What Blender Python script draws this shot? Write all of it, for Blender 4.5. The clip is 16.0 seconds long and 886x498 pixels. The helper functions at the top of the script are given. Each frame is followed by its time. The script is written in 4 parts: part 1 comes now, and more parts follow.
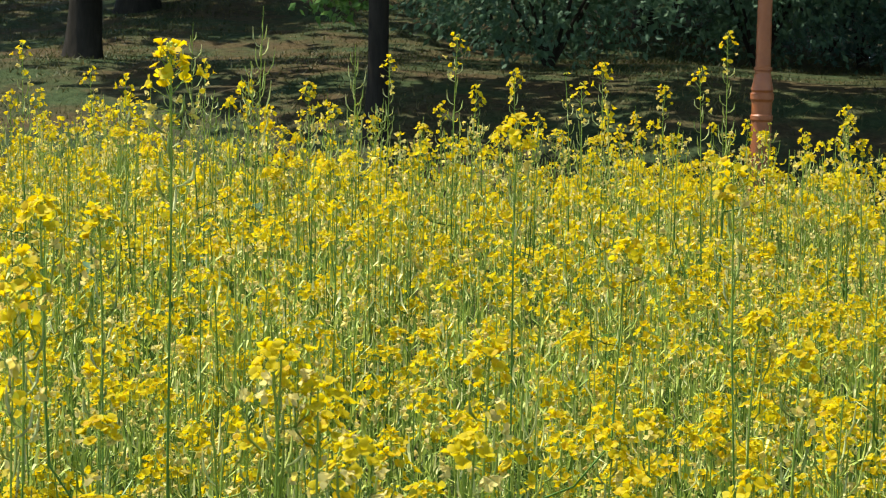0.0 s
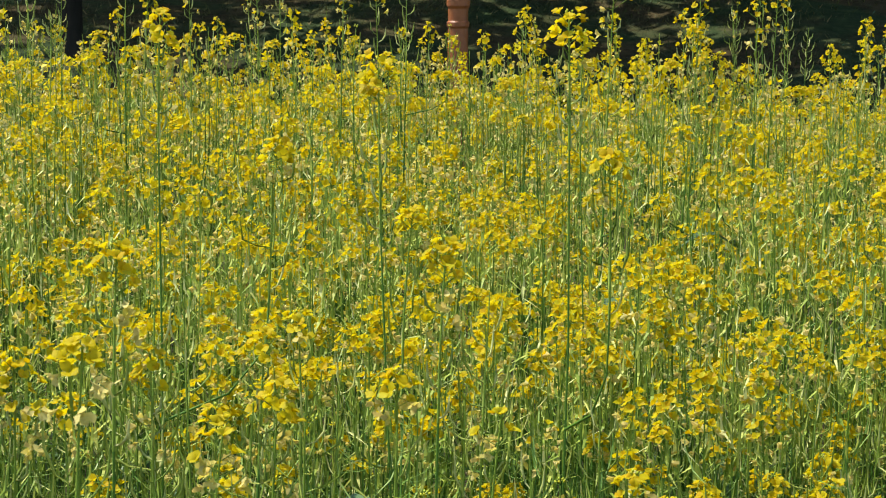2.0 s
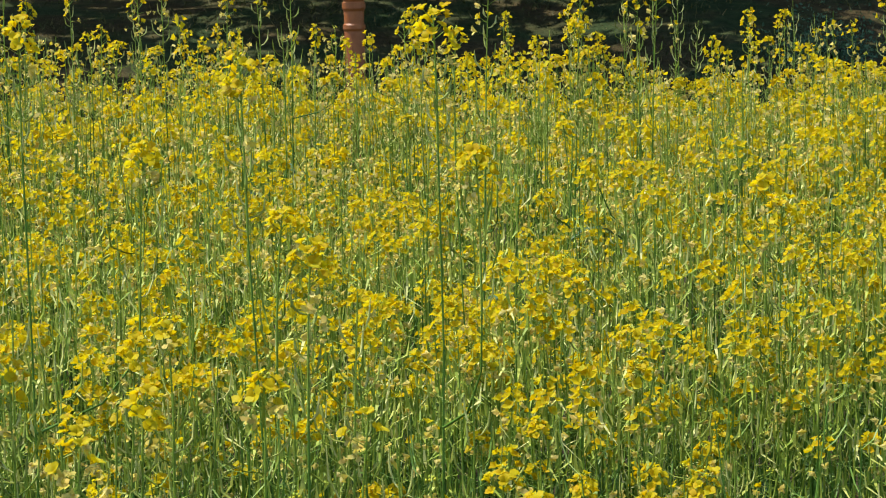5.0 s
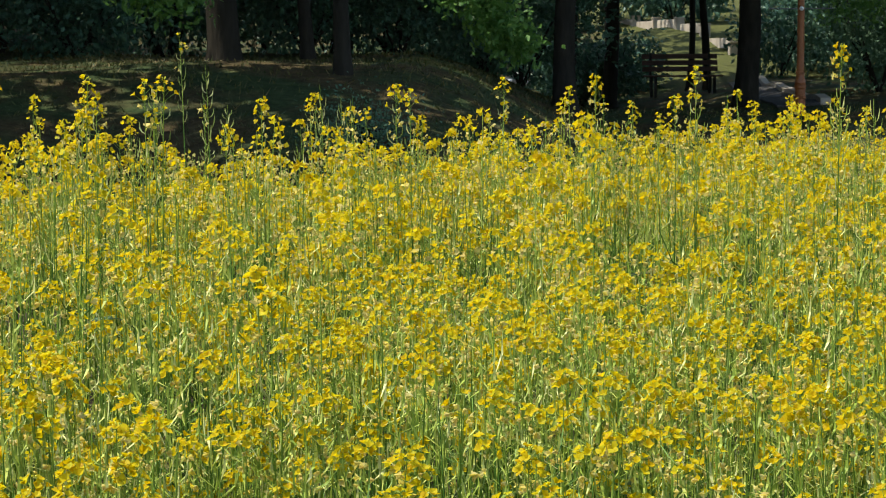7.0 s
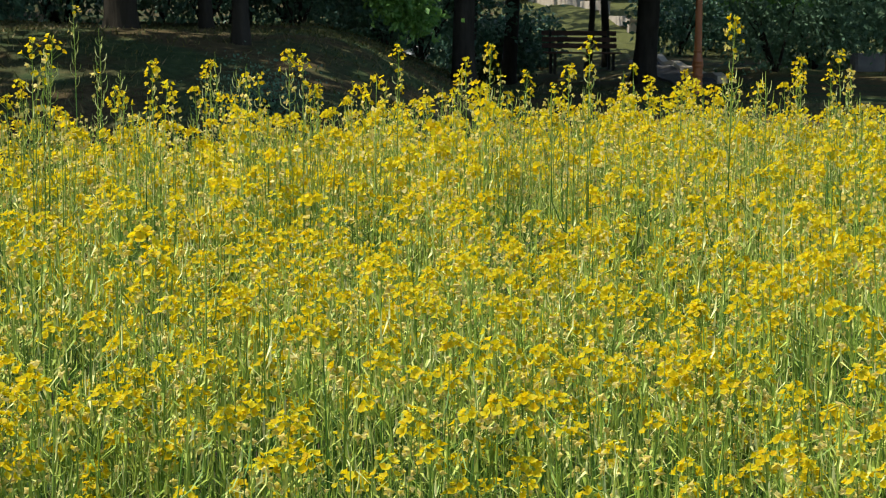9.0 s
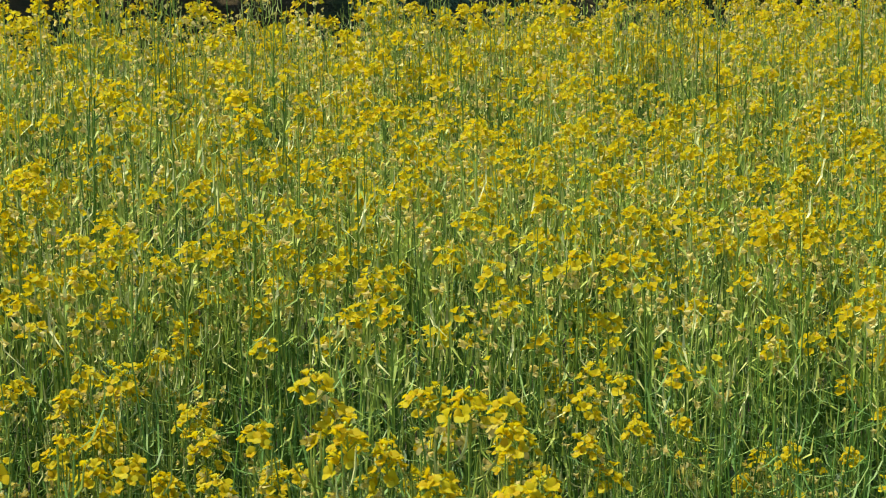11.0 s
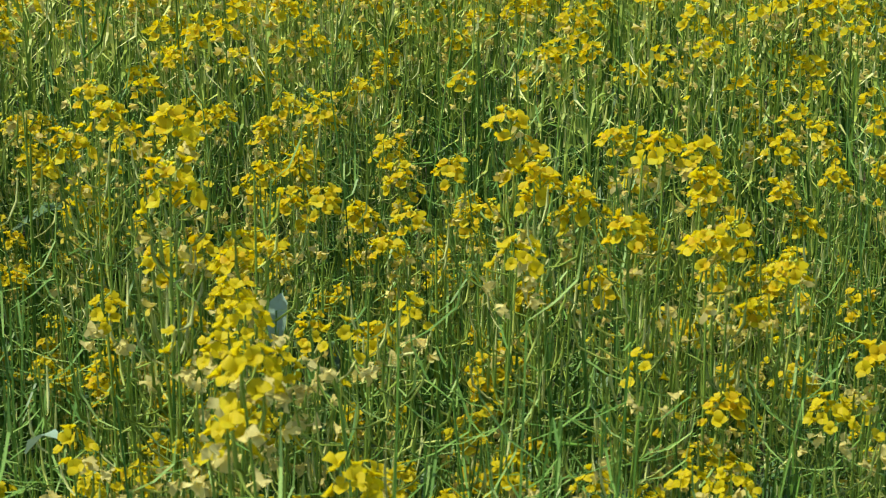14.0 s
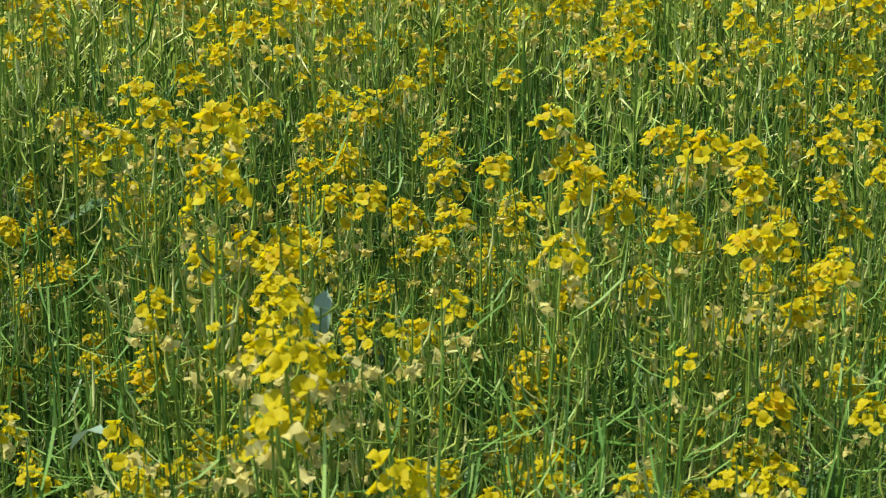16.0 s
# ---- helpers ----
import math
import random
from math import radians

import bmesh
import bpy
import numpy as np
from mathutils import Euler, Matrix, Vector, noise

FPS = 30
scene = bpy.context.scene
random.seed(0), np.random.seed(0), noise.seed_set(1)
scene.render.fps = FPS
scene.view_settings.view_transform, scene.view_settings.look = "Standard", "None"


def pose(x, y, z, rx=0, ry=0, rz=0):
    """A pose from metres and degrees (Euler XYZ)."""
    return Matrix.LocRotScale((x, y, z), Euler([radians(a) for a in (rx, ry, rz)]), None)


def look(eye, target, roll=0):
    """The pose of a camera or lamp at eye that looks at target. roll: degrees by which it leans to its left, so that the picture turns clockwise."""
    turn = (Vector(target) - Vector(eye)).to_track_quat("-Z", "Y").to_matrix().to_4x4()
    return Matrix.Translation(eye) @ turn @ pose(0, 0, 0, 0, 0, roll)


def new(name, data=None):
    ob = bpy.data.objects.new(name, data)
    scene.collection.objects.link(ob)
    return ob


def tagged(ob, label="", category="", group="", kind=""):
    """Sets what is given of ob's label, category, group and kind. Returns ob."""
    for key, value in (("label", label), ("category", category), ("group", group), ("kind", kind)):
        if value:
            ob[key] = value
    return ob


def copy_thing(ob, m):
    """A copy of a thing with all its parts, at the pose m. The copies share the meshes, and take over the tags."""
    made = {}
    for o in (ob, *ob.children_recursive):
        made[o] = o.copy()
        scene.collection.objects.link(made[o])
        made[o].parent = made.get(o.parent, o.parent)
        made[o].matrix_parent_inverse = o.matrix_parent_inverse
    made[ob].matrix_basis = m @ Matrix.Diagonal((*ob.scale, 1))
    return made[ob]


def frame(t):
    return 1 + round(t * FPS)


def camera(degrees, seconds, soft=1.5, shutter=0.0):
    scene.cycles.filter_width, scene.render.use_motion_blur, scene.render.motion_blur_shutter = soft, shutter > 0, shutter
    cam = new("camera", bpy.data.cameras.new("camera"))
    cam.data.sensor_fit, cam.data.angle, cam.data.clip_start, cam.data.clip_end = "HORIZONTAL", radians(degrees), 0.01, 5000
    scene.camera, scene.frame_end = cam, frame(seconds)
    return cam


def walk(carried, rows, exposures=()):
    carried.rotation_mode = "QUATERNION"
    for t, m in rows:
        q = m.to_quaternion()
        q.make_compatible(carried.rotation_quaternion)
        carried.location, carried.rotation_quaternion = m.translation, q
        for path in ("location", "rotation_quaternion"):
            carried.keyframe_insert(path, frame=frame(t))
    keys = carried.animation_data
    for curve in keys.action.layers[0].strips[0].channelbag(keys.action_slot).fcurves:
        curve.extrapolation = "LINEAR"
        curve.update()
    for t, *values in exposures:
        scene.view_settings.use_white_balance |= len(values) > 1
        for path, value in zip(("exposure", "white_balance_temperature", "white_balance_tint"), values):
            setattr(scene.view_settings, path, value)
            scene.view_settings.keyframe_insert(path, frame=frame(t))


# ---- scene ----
cam = camera(25.0, 16.0, soft=1.05)
cam.data.dof.use_dof, cam.data.dof.focus_distance, cam.data.dof.aperture_fstop = True, 3.4, 42.0
PATH = [
    (0, (-0.152, 0.148, 1.487), (-0.951, 1.971, 1.292), 1.0),
    (0.5, (-0.128, 0.202, 1.477), (-0.838, 2.059, 1.256), 1.0),
    (0.7, (-0.125, 0.219, 1.469), (-0.781, 2.094, 1.239), 1.0),
    (1, (-0.074, 0.226, 1.472), (-0.642, 2.128, 1.227), 1.1),
    (1.5, (-0.068, 0.238, 1.471), (-0.563, 2.157, 1.206), 1.0),
    (2, (-0.1, 0.243, 1.464), (-0.625, 2.152, 1.186), 0.6),
    (2.5, (-0.142, 0.257, 1.459), (-0.776, 2.133, 1.178), 0.3),
    (3, (-0.113, 0.273, 1.45), (-0.755, 2.146, 1.166), 0.5),
    (3.2, (-0.086, 0.287, 1.447), (-0.685, 2.172, 1.151), 0.5),
    (5.3, (-0.048, 0.261, 1.461), (-0.445, 2.203, 1.195), -0.8),
    (5.5, (-0.037, 0.253, 1.464), (-0.394, 2.204, 1.209), -0.7),
    (6, (0.012, 0.247, 1.473), (-0.228, 2.219, 1.237), -0.6),
    (6.5, (0.027, 0.211, 1.481), (-0.072, 2.196, 1.264), -0.3),
    (7, (0.048, 0.246, 1.487), (0.045, 2.235, 1.282), -0.4),
    (7.5, (0.059, 0.255, 1.482), (0.12, 2.245, 1.287), -0.4),
    (8, (0.06, 0.243, 1.489), (0.156, 2.231, 1.298), 0.3),
    (8.5, (0.059, 0.261, 1.48), (0.172, 2.247, 1.277), 0.5),
    (8.7, (0.058, 0.264, 1.476), (0.17, 2.249, 1.261), 0.6),
    (10.8, (0.202, 0.258, 1.383), (0.122, 2.234, 1.085), -0.4),
    (11, (0.206, 0.261, 1.387), (0.121, 2.234, 1.071), -0.2),
    (11.5, (0.212, 0.266, 1.393), (0.106, 2.227, 1.016), 0.4),
    (12, (0.212, 0.266, 1.393), (0.066, 2.210, 0.946), 0.6),
    (12.5, (0.212, 0.266, 1.393), (0.026, 2.192, 0.889), 0.6),
    (13, (0.212, 0.266, 1.393), (-0.007, 2.180, 0.857), 0.4),
    (13.5, (0.212, 0.266, 1.393), (-0.042, 2.169, 0.833), 0.4),
    (14, (0.212, 0.266, 1.393), (-0.067, 2.160, 0.814), 0.4),
    (14.5, (0.212, 0.266, 1.393), (-0.060, 2.160, 0.810), 0.9),
    (15, (0.212, 0.266, 1.393), (-0.070, 2.158, 0.810), 0.6),
    (15.5, (0.212, 0.266, 1.393), (-0.086, 2.154, 0.803), 0.5),
    (16, (0.212, 0.266, 1.393), (-0.111, 2.152, 0.812), 0.3),
]
walk(cam, [(t, look(eye, target, roll)) for t, eye, target, roll in PATH],
     exposures=[(0, 1.17, 6720, 10), (0.8, 1.03, 6680, 9), (2.5, 0.95, 6650, 8), (5.5, 0.89, 6640, 8), (7.0, 0.96, 6700, 10), (8.5, 1.0, 6670, 10), (11, 0.80, 6580, 7), (13, 0.83, 6560, 3), (16, 0.87, 6520, 1)])

# ---- world, sun and exposure ----
SUN_DIR = Vector((-0.60, -0.04, 1.2)).normalized()      # towards the sun
world = bpy.data.worlds.new("sky_world")
scene.world = world
world.use_nodes = True
wn = world.node_tree.nodes
sky = wn.new("ShaderNodeTexSky")
sky.sky_type, sky.sun_disc = "NISHITA", False
sky.sun_elevation = math.asin(SUN_DIR.z)
sky.sun_rotation = math.atan2(SUN_DIR.x, SUN_DIR.y)
wn["Background"].inputs["Strength"].default_value = 0.15
world.node_tree.links.new(sky.outputs[0], wn["Background"].inputs["Color"])
sun = new("sun", bpy.data.lights.new("sun", "SUN"))
sun.data.energy, sun.data.angle, sun.data.color = 4.15, radians(0.6), (1.0, 0.95, 0.86)
sun.matrix_world = look(SUN_DIR * 60, (0, 0, 0))


# ---- materials ----
def material(name, rough=0.7, metal=0.0):
    m = bpy.data.materials.new(name)
    m.use_nodes = True
    b = m.node_tree.nodes["Principled BSDF"]
    b.inputs["Roughness"].default_value, b.inputs["Metallic"].default_value = rough, metal
    b.inputs["Specular IOR Level"].default_value = 0.5 if rough < 0.75 else 0.06
    return m, m.node_tree.nodes, m.node_tree.links, b


def ramp(nodes, links, source, stops):
    r = nodes.new("ShaderNodeValToRGB")
    while len(r.color_ramp.elements) < len(stops):
        r.color_ramp.elements.new(0.5)
    for e, (p, c) in zip(r.color_ramp.elements, stops):
        e.position, e.color = p, (*c, 1)
    links.new(source, r.inputs[0])
    return r.outputs[0]


def noise_node(nodes, links, scale, detail=4.0, rough=0.6, stretch=None):
    n = nodes.new("ShaderNodeTexNoise")
    n.inputs["Scale"].default_value, n.inputs["Detail"].default_value, n.inputs["Roughness"].default_value = scale, detail, rough
    co = nodes.new("ShaderNodeTexCoord")
    if stretch:
        mp = nodes.new("ShaderNodeMapping")
        mp.inputs["Scale"].default_value = stretch
        links.new(co.outputs["Object"], mp.inputs["Vector"])
        links.new(mp.outputs[0], n.inputs["Vector"])
    else:
        links.new(co.outputs["Object"], n.inputs["Vector"])
    return n.outputs["Fac"]


def mixed(nodes, links, fac, a, b, mode="MIX"):
    x = nodes.new("ShaderNodeMix")
    x.data_type, x.blend_type = "RGBA", mode
    for key, v in ((0, fac), (6, a), (7, b)):
        if isinstance(v, (int, float)):
            x.inputs[key].default_value = v
        elif isinstance(v, tuple):
            x.inputs[key].default_value = (*v, 1)
        else:
            links.new(v, x.inputs[key])
    return x.outputs[2]


def bump(nodes, links, bsdf, height, strength, distance):
    u = nodes.new("ShaderNodeBump")
    u.inputs["Strength"].default_value, u.inputs["Distance"].default_value = strength, distance
    links.new(height, u.inputs["Height"])
    links.new(u.outputs[0], bsdf.inputs["Normal"])


def leafy(name, stops, rough, through_light, scale=60.0, glow=None):
    """Thin plant tissue: colour by island, fine mottling, and light that passes through."""
    m, n, l, b = material(name, rough)
    geo = n.new("ShaderNodeNewGeometry")
    base = ramp(n, l, geo.outputs["Random Per Island"], stops)
    mott = ramp(n, l, noise_node(n, l, scale, 3.0), [(0.3, (0.78, 0.78, 0.78)), (0.7, (1.0, 1.0, 1.0))])
    col = mixed(n, l, 1.0, base, mott, "MULTIPLY")
    l.new(col, b.inputs["Base Color"])
    b.inputs["Specular IOR Level"].default_value = 0.2
    if through_light:
        tr = n.new("ShaderNodeBsdfTranslucent")
        l.new(col if glow is None else mixed(n, l, 1.0, col, glow, "MULTIPLY"), tr.inputs["Color"])
        mix = n.new("ShaderNodeMixShader")
        mix.inputs[0].default_value = through_light
        l.new(b.outputs[0], mix.inputs[1])
        l.new(tr.outputs[0], mix.inputs[2])
        l.new(mix.outputs[0], n["Material Output"].inputs["Surface"])
    return m


PETAL = leafy("yellow_petal", [(0.0, (0.64, 0.41, 0.003)), (0.3, (0.665, 0.502, 0.005)), (0.75, (0.65, 0.54, 0.008)), (1.0, (0.62, 0.57, 0.028))], 0.6, 0.57)
FADED = leafy("faded_petal", [(0.0, (0.70, 0.57, 0.075)), (0.4, (0.73, 0.62, 0.17)), (0.75, (0.76, 0.67, 0.26)), (1.0, (0.68, 0.51, 0.13))], 0.7, 0.6)
BUD = leafy("flower_bud", [(0.0, (0.36, 0.44, 0.04)), (1.0, (0.54, 0.50, 0.03))], 0.5, 0.1)
STEM = leafy("stem_green", [(0.0, (0.040, 0.112, 0.015)), (0.4, (0.084, 0.185, 0.025)), (0.8, (0.126, 0.25, 0.036)), (1.0, (0.185, 0.32, 0.06))], 0.5, 0.15, 25.0)
RACHIS = leafy("flower_stalk", [(0.0, (0.115, 0.22, 0.026)), (0.5, (0.205, 0.32, 0.040)), (1.0, (0.36, 0.43, 0.08))], 0.5, 0.2, 25.0)
GREEN_POD = leafy("unripe_pod", [(0.0, (0.07, 0.15, 0.022)), (0.6, (0.14, 0.25, 0.040)), (1.0, (0.27, 0.37, 0.10))], 0.45, 0.2, 25.0)
POD = leafy("pod_green", [(0.0, (0.19, 0.28, 0.036)), (0.45, (0.33, 0.42, 0.065)), (0.8, (0.50, 0.55, 0.12)), (1.0, (0.69, 0.69, 0.30))], 0.5, 0.3)
PALE_POD = leafy("pale_pod", [(0.0, (0.27, 0.36, 0.08)), (0.5, (0.46, 0.52, 0.15)), (1.0, (0.68, 0.69, 0.32))], 0.5, 0.4)
BLADE = leafy("plant_leaf", [(0.0, (0.045, 0.098, 0.032)), (0.6, (0.080, 0.145, 0.055)), (1.0, (0.16, 0.22, 0.11))], 0.55, 0.15)
GLAUCOUS = leafy("glaucous_leaf", [(0.0, (0.20, 0.29, 0.19)), (1.0, (0.26, 0.35, 0.24))], 0.5, 0.2)
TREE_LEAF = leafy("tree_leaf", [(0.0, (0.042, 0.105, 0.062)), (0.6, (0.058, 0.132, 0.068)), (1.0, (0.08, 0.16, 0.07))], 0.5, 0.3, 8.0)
# fresh light green leaf, brightened in colour for sun on the low boughs
SUNLIT_LEAF = leafy("light_tree_leaf", [(0.0, (0.08, 0.19, 0.04)), (0.6, (0.13, 0.27, 0.06)), (1.0, (0.18, 0.33, 0.08))], 0.4, 0.45, 8.0)
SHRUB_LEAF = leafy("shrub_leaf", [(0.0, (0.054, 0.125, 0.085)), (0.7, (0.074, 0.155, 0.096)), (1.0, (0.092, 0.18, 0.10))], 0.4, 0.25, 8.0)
# shrub leaf again, paler: the light on it is in the colour
LIT_SHRUB_LEAF = leafy("soft_shrub_leaf", [(0.0, (0.065, 0.13, 0.078)), (0.7, (0.085, 0.165, 0.09)), (1.0, (0.115, 0.20, 0.10))], 0.6, 0.3, 8.0)
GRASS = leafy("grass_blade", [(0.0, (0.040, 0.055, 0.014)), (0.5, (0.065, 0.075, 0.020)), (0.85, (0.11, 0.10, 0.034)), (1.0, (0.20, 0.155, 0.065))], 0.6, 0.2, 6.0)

BARK, n, l, b = material("bark", 0.9)
f = noise_node(n, l, 9.0, 6.0, 0.65, (1, 1, 0.22))
l.new(ramp(n, l, f, [(0.3, (0.014, 0.013, 0.010)), (0.6, (0.028, 0.025, 0.019)), (0.8, (0.050, 0.044, 0.033))]), b.inputs["Base Color"])
bump(n, l, b, f, 0.9, 0.03)

# ground: grass with litter and bare earth, ploughed soil under the crop
GROUND, n, l, b = material("ground", 0.95)
co = n.new("ShaderNodeTexCoord")
sep = n.new("ShaderNodeSeparateXYZ")
l.new(co.outputs["Object"], sep.inputs[0])
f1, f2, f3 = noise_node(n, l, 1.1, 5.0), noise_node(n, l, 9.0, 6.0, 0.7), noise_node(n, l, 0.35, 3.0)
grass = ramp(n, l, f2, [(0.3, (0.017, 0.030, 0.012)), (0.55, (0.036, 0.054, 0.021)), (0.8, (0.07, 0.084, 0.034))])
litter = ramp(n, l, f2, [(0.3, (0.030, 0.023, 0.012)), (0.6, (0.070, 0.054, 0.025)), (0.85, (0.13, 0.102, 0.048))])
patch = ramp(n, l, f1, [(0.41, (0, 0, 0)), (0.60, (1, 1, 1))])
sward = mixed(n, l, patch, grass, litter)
soil = ramp(n, l, f2, [(0.3, (0.02, 0.017, 0.010)), (0.7, (0.07, 0.055, 0.033))])
edge = n.new("ShaderNodeMapRange")
edge.inputs["From Min"].default_value, edge.inputs["From Max"].default_value = 11.3, 12.0
l.new(sep.outputs["Y"], edge.inputs["Value"])
verge = n.new("ShaderNodeMapRange")
verge.inputs["From Min"].default_value, verge.inputs["From Max"].default_value = 0.5, 0.2
l.new(sep.outputs["Y"], verge.inputs["Value"])
either = n.new("ShaderNodeMath")
either.operation = "MAXIMUM"
l.new(edge.outputs[0], either.inputs[0])
l.new(verge.outputs[0], either.inputs[1])
# brighter grass on the far slope, its sunshine put into the colour
sunlit_grass = ramp(n, l, f2, [(0.3, (0.040, 0.048, 0.016)), (0.6, (0.075, 0.080, 0.026)), (0.85, (0.13, 0.125, 0.05))])
park = n.new("ShaderNodeMapRange")
park.inputs["From Min"].default_value, park.inputs["From Max"].default_value = 45.0, 47.0
l.new(sep.outputs["Y"], park.inputs["Value"])
east = n.new("ShaderNodeMapRange")
east.inputs["From Min"].default_value, east.inputs["From Max"].default_value = 4.4, 5.6
l.new(sep.outputs["X"], east.inputs["Value"])
sunny = n.new("ShaderNodeMath")
sunny.operation = "MULTIPLY"
l.new(park.outputs[0], sunny.inputs[0])
l.new(east.outputs[0], sunny.inputs[1])
l.new(mixed(n, l, sunny.outputs[0], mixed(n, l, either.outputs[0], soil, sward), sunlit_grass), b.inputs["Base Color"])
bump(n, l, b, f2, 0.8, 0.06)


def plain(name, dark, light, rough, scale, metal=0.0, relief=0.2, depth=0.004, stretch=None):
    m, nn, ll, bb = material(name, rough, metal)
    fac = noise_node(nn, ll, scale, 6.0, 0.65, stretch)
    ll.new(ramp(nn, ll, fac, [(0.3, dark), (0.7, light)]), bb.inputs["Base Color"])
    bump(nn, ll, bb, fac, relief, depth)
    return m


RUST_PAINT = plain("brick_red_paint", (0.22, 0.060, 0.011), (0.30, 0.093, 0.020), 0.5, 14.0)
CONCRETE = plain("pale_concrete", (0.28, 0.245, 0.19), (0.42, 0.37, 0.29), 0.85, 6.0, relief=0.4)
GREY_STONE = plain("grey_stone", (0.09, 0.095, 0.10), (0.17, 0.17, 0.17), 0.85, 5.0, relief=0.4)
PAVING = plain("grey_paving", (0.04, 0.04, 0.038), (0.075, 0.072, 0.068), 0.9, 8.0, relief=0.5)
BENCH_WOOD = plain("red_brown_timber", (0.045, 0.020, 0.015), (0.09, 0.04, 0.03), 0.6, 20.0, stretch=(0.15, 1, 1))
DARK_IRON = plain("dark_iron", (0.02, 0.02, 0.02), (0.05, 0.045, 0.04), 0.6, 12.0, 0.6)
WHITE_PAINT = plain("white_paint", (0.66, 0.66, 0.64), (0.80, 0.80, 0.78), 0.5, 10.0)
SHEET = plain("pale_plastic_sheet", (0.55, 0.58, 0.62), (0.74, 0.76, 0.78), 0.35, 3.0)


# ---- mesh tools ----
class Geo:
    """Vertices, faces and material slots of one mesh in the making."""

    def __init__(self):
        self.v, self.f, self.m = [], [], []

    def add(self, verts, faces, slot):
        k = len(self.v)
        self.v.extend(tuple(p) for p in verts)
        self.f.extend(tuple(i + k for i in q) for q in faces)
        self.m.extend([slot] * len(faces))

    def tube(self, path, radii, slot, sides=4, cap=True):
        rings = []
        for i, p in enumerate(path):
            d = (path[min(i + 1, len(path) - 1)] - path[max(i - 1, 0)]).normalized()
            a = d.orthogonal().normalized() if abs(d.z) < 0.9 else (Vector((1, 0, 0)) - d * d.x).normalized()
            c = d.cross(a)
            r = radii[i] if hasattr(radii, "__len__") else radii
            rings += [p + (a * math.cos(2 * math.pi * s / sides) + c * math.sin(2 * math.pi * s / sides)) * r for s in range(sides)]
        faces = [(i * sides + s, i * sides + (s + 1) % sides, (i + 1) * sides + (s + 1) % sides, (i + 1) * sides + s)
                 for i in range(len(path) - 1) for s in range(sides)]
        if cap:
            faces.append(tuple(range((len(path) - 1) * sides, len(path) * sides)))
        self.add(rings, faces, slot)

    def mesh(self, name, mats, smooth=True):
        me = bpy.data.meshes.new(name)
        me.from_pydata(self.v, [], self.f)
        for m in mats:
            me.materials.append(m)
        me.polygons.foreach_set("material_index", self.m)
        if smooth:
            me.polygons.foreach_set("use_smooth", [True] * len(self.f))
        return me

    def arrays(self):
        """Triangles only: corner indices, slots, points."""
        tri, slot = [], []
        for q, s in zip(self.f, self.m):
            for i in range(1, len(q) - 1):
                tri.append((q[0], q[i], q[i + 1]))
                slot.append(s)
        return np.array(self.v, np.float32), np.array(tri, np.int32), np.array(slot, np.int32)


def bulk_mesh(name, points, tris, slots, mats, smooth=True):
    me = bpy.data.meshes.new(name)
    me.vertices.add(len(points))
    me.vertices.foreach_set("co", points.astype(np.float32).ravel())
    me.loops.add(tris.size)
    me.loops.foreach_set("vertex_index", tris.astype(np.int32).ravel())
    me.polygons.add(len(tris))
    me.polygons.foreach_set("loop_start", np.arange(0, tris.size, 3, dtype=np.int32))
    for m in mats:
        me.materials.append(m)
    me.polygons.foreach_set("material_index", slots.astype(np.int32))
    me.polygons.foreach_set("use_smooth", np.full(len(tris), smooth))
    me.update(calc_edges=True)
    me.validate()
    return me


def stamp(kinds, places):
    """Many copies of a few small meshes as one set of arrays. places: kind, x, y, z, turn, scale, height scale, lean x, lean y."""
    pts, tri, slo, base = [], [], [], 0
    for k, x, y, z, turn, sc, sz, lx, ly in places:
        v, t, s = kinds[k]
        c, d = math.cos(turn) * sc, math.sin(turn) * sc
        w = np.empty_like(v)
        zz = v[:, 2] * sz
        w[:, 0] = v[:, 0] * c - v[:, 1] * d + x + lx * zz
        w[:, 1] = v[:, 0] * d + v[:, 1] * c + y + ly * zz
        w[:, 2] = zz + z
        pts.append(w)
        tri.append(t + base)
        slo.append(s)
        base += len(v)
    return np.concatenate(pts), np.concatenate(tri), np.concatenate(slo)


def part(name, data, parent, label="", m=None):
    """Links a Geo, bmesh or mesh as one mesh object under a thing or a part. A Geo or bmesh comes with its materials set."""
    ob = new(name, data)
    ob.parent = parent
    if m is not None:
        ob.matrix_basis = m
    return tagged(ob, label) if label else ob


def bm_mesh(name, bm, mat, smooth=False):
    me = bpy.data.meshes.new(name)
    bm.to_mesh(me)
    bm.free()
    me.materials.append(mat)
    if smooth:
        me.polygons.foreach_set("use_smooth", [True] * len(me.polygons))
    return me


def box(name, size, at, mat, bevel=0.01, turn=0.0):
    bm = bmesh.new()
    bmesh.ops.create_cube(bm, size=1.0)
    bmesh.ops.scale(bm, vec=size, verts=bm.verts)
    if bevel:
        bmesh.ops.bevel(bm, geom=bm.edges[:], offset=bevel, segments=2, affect="EDGES")
    bmesh.ops.rotate(bm, cent=(0, 0, 0), matrix=Matrix.Rotation(turn, 3, "Z"), verts=bm.verts)
    bmesh.ops.translate(bm, vec=at, verts=bm.verts)
    return bm_mesh(name, bm, mat)


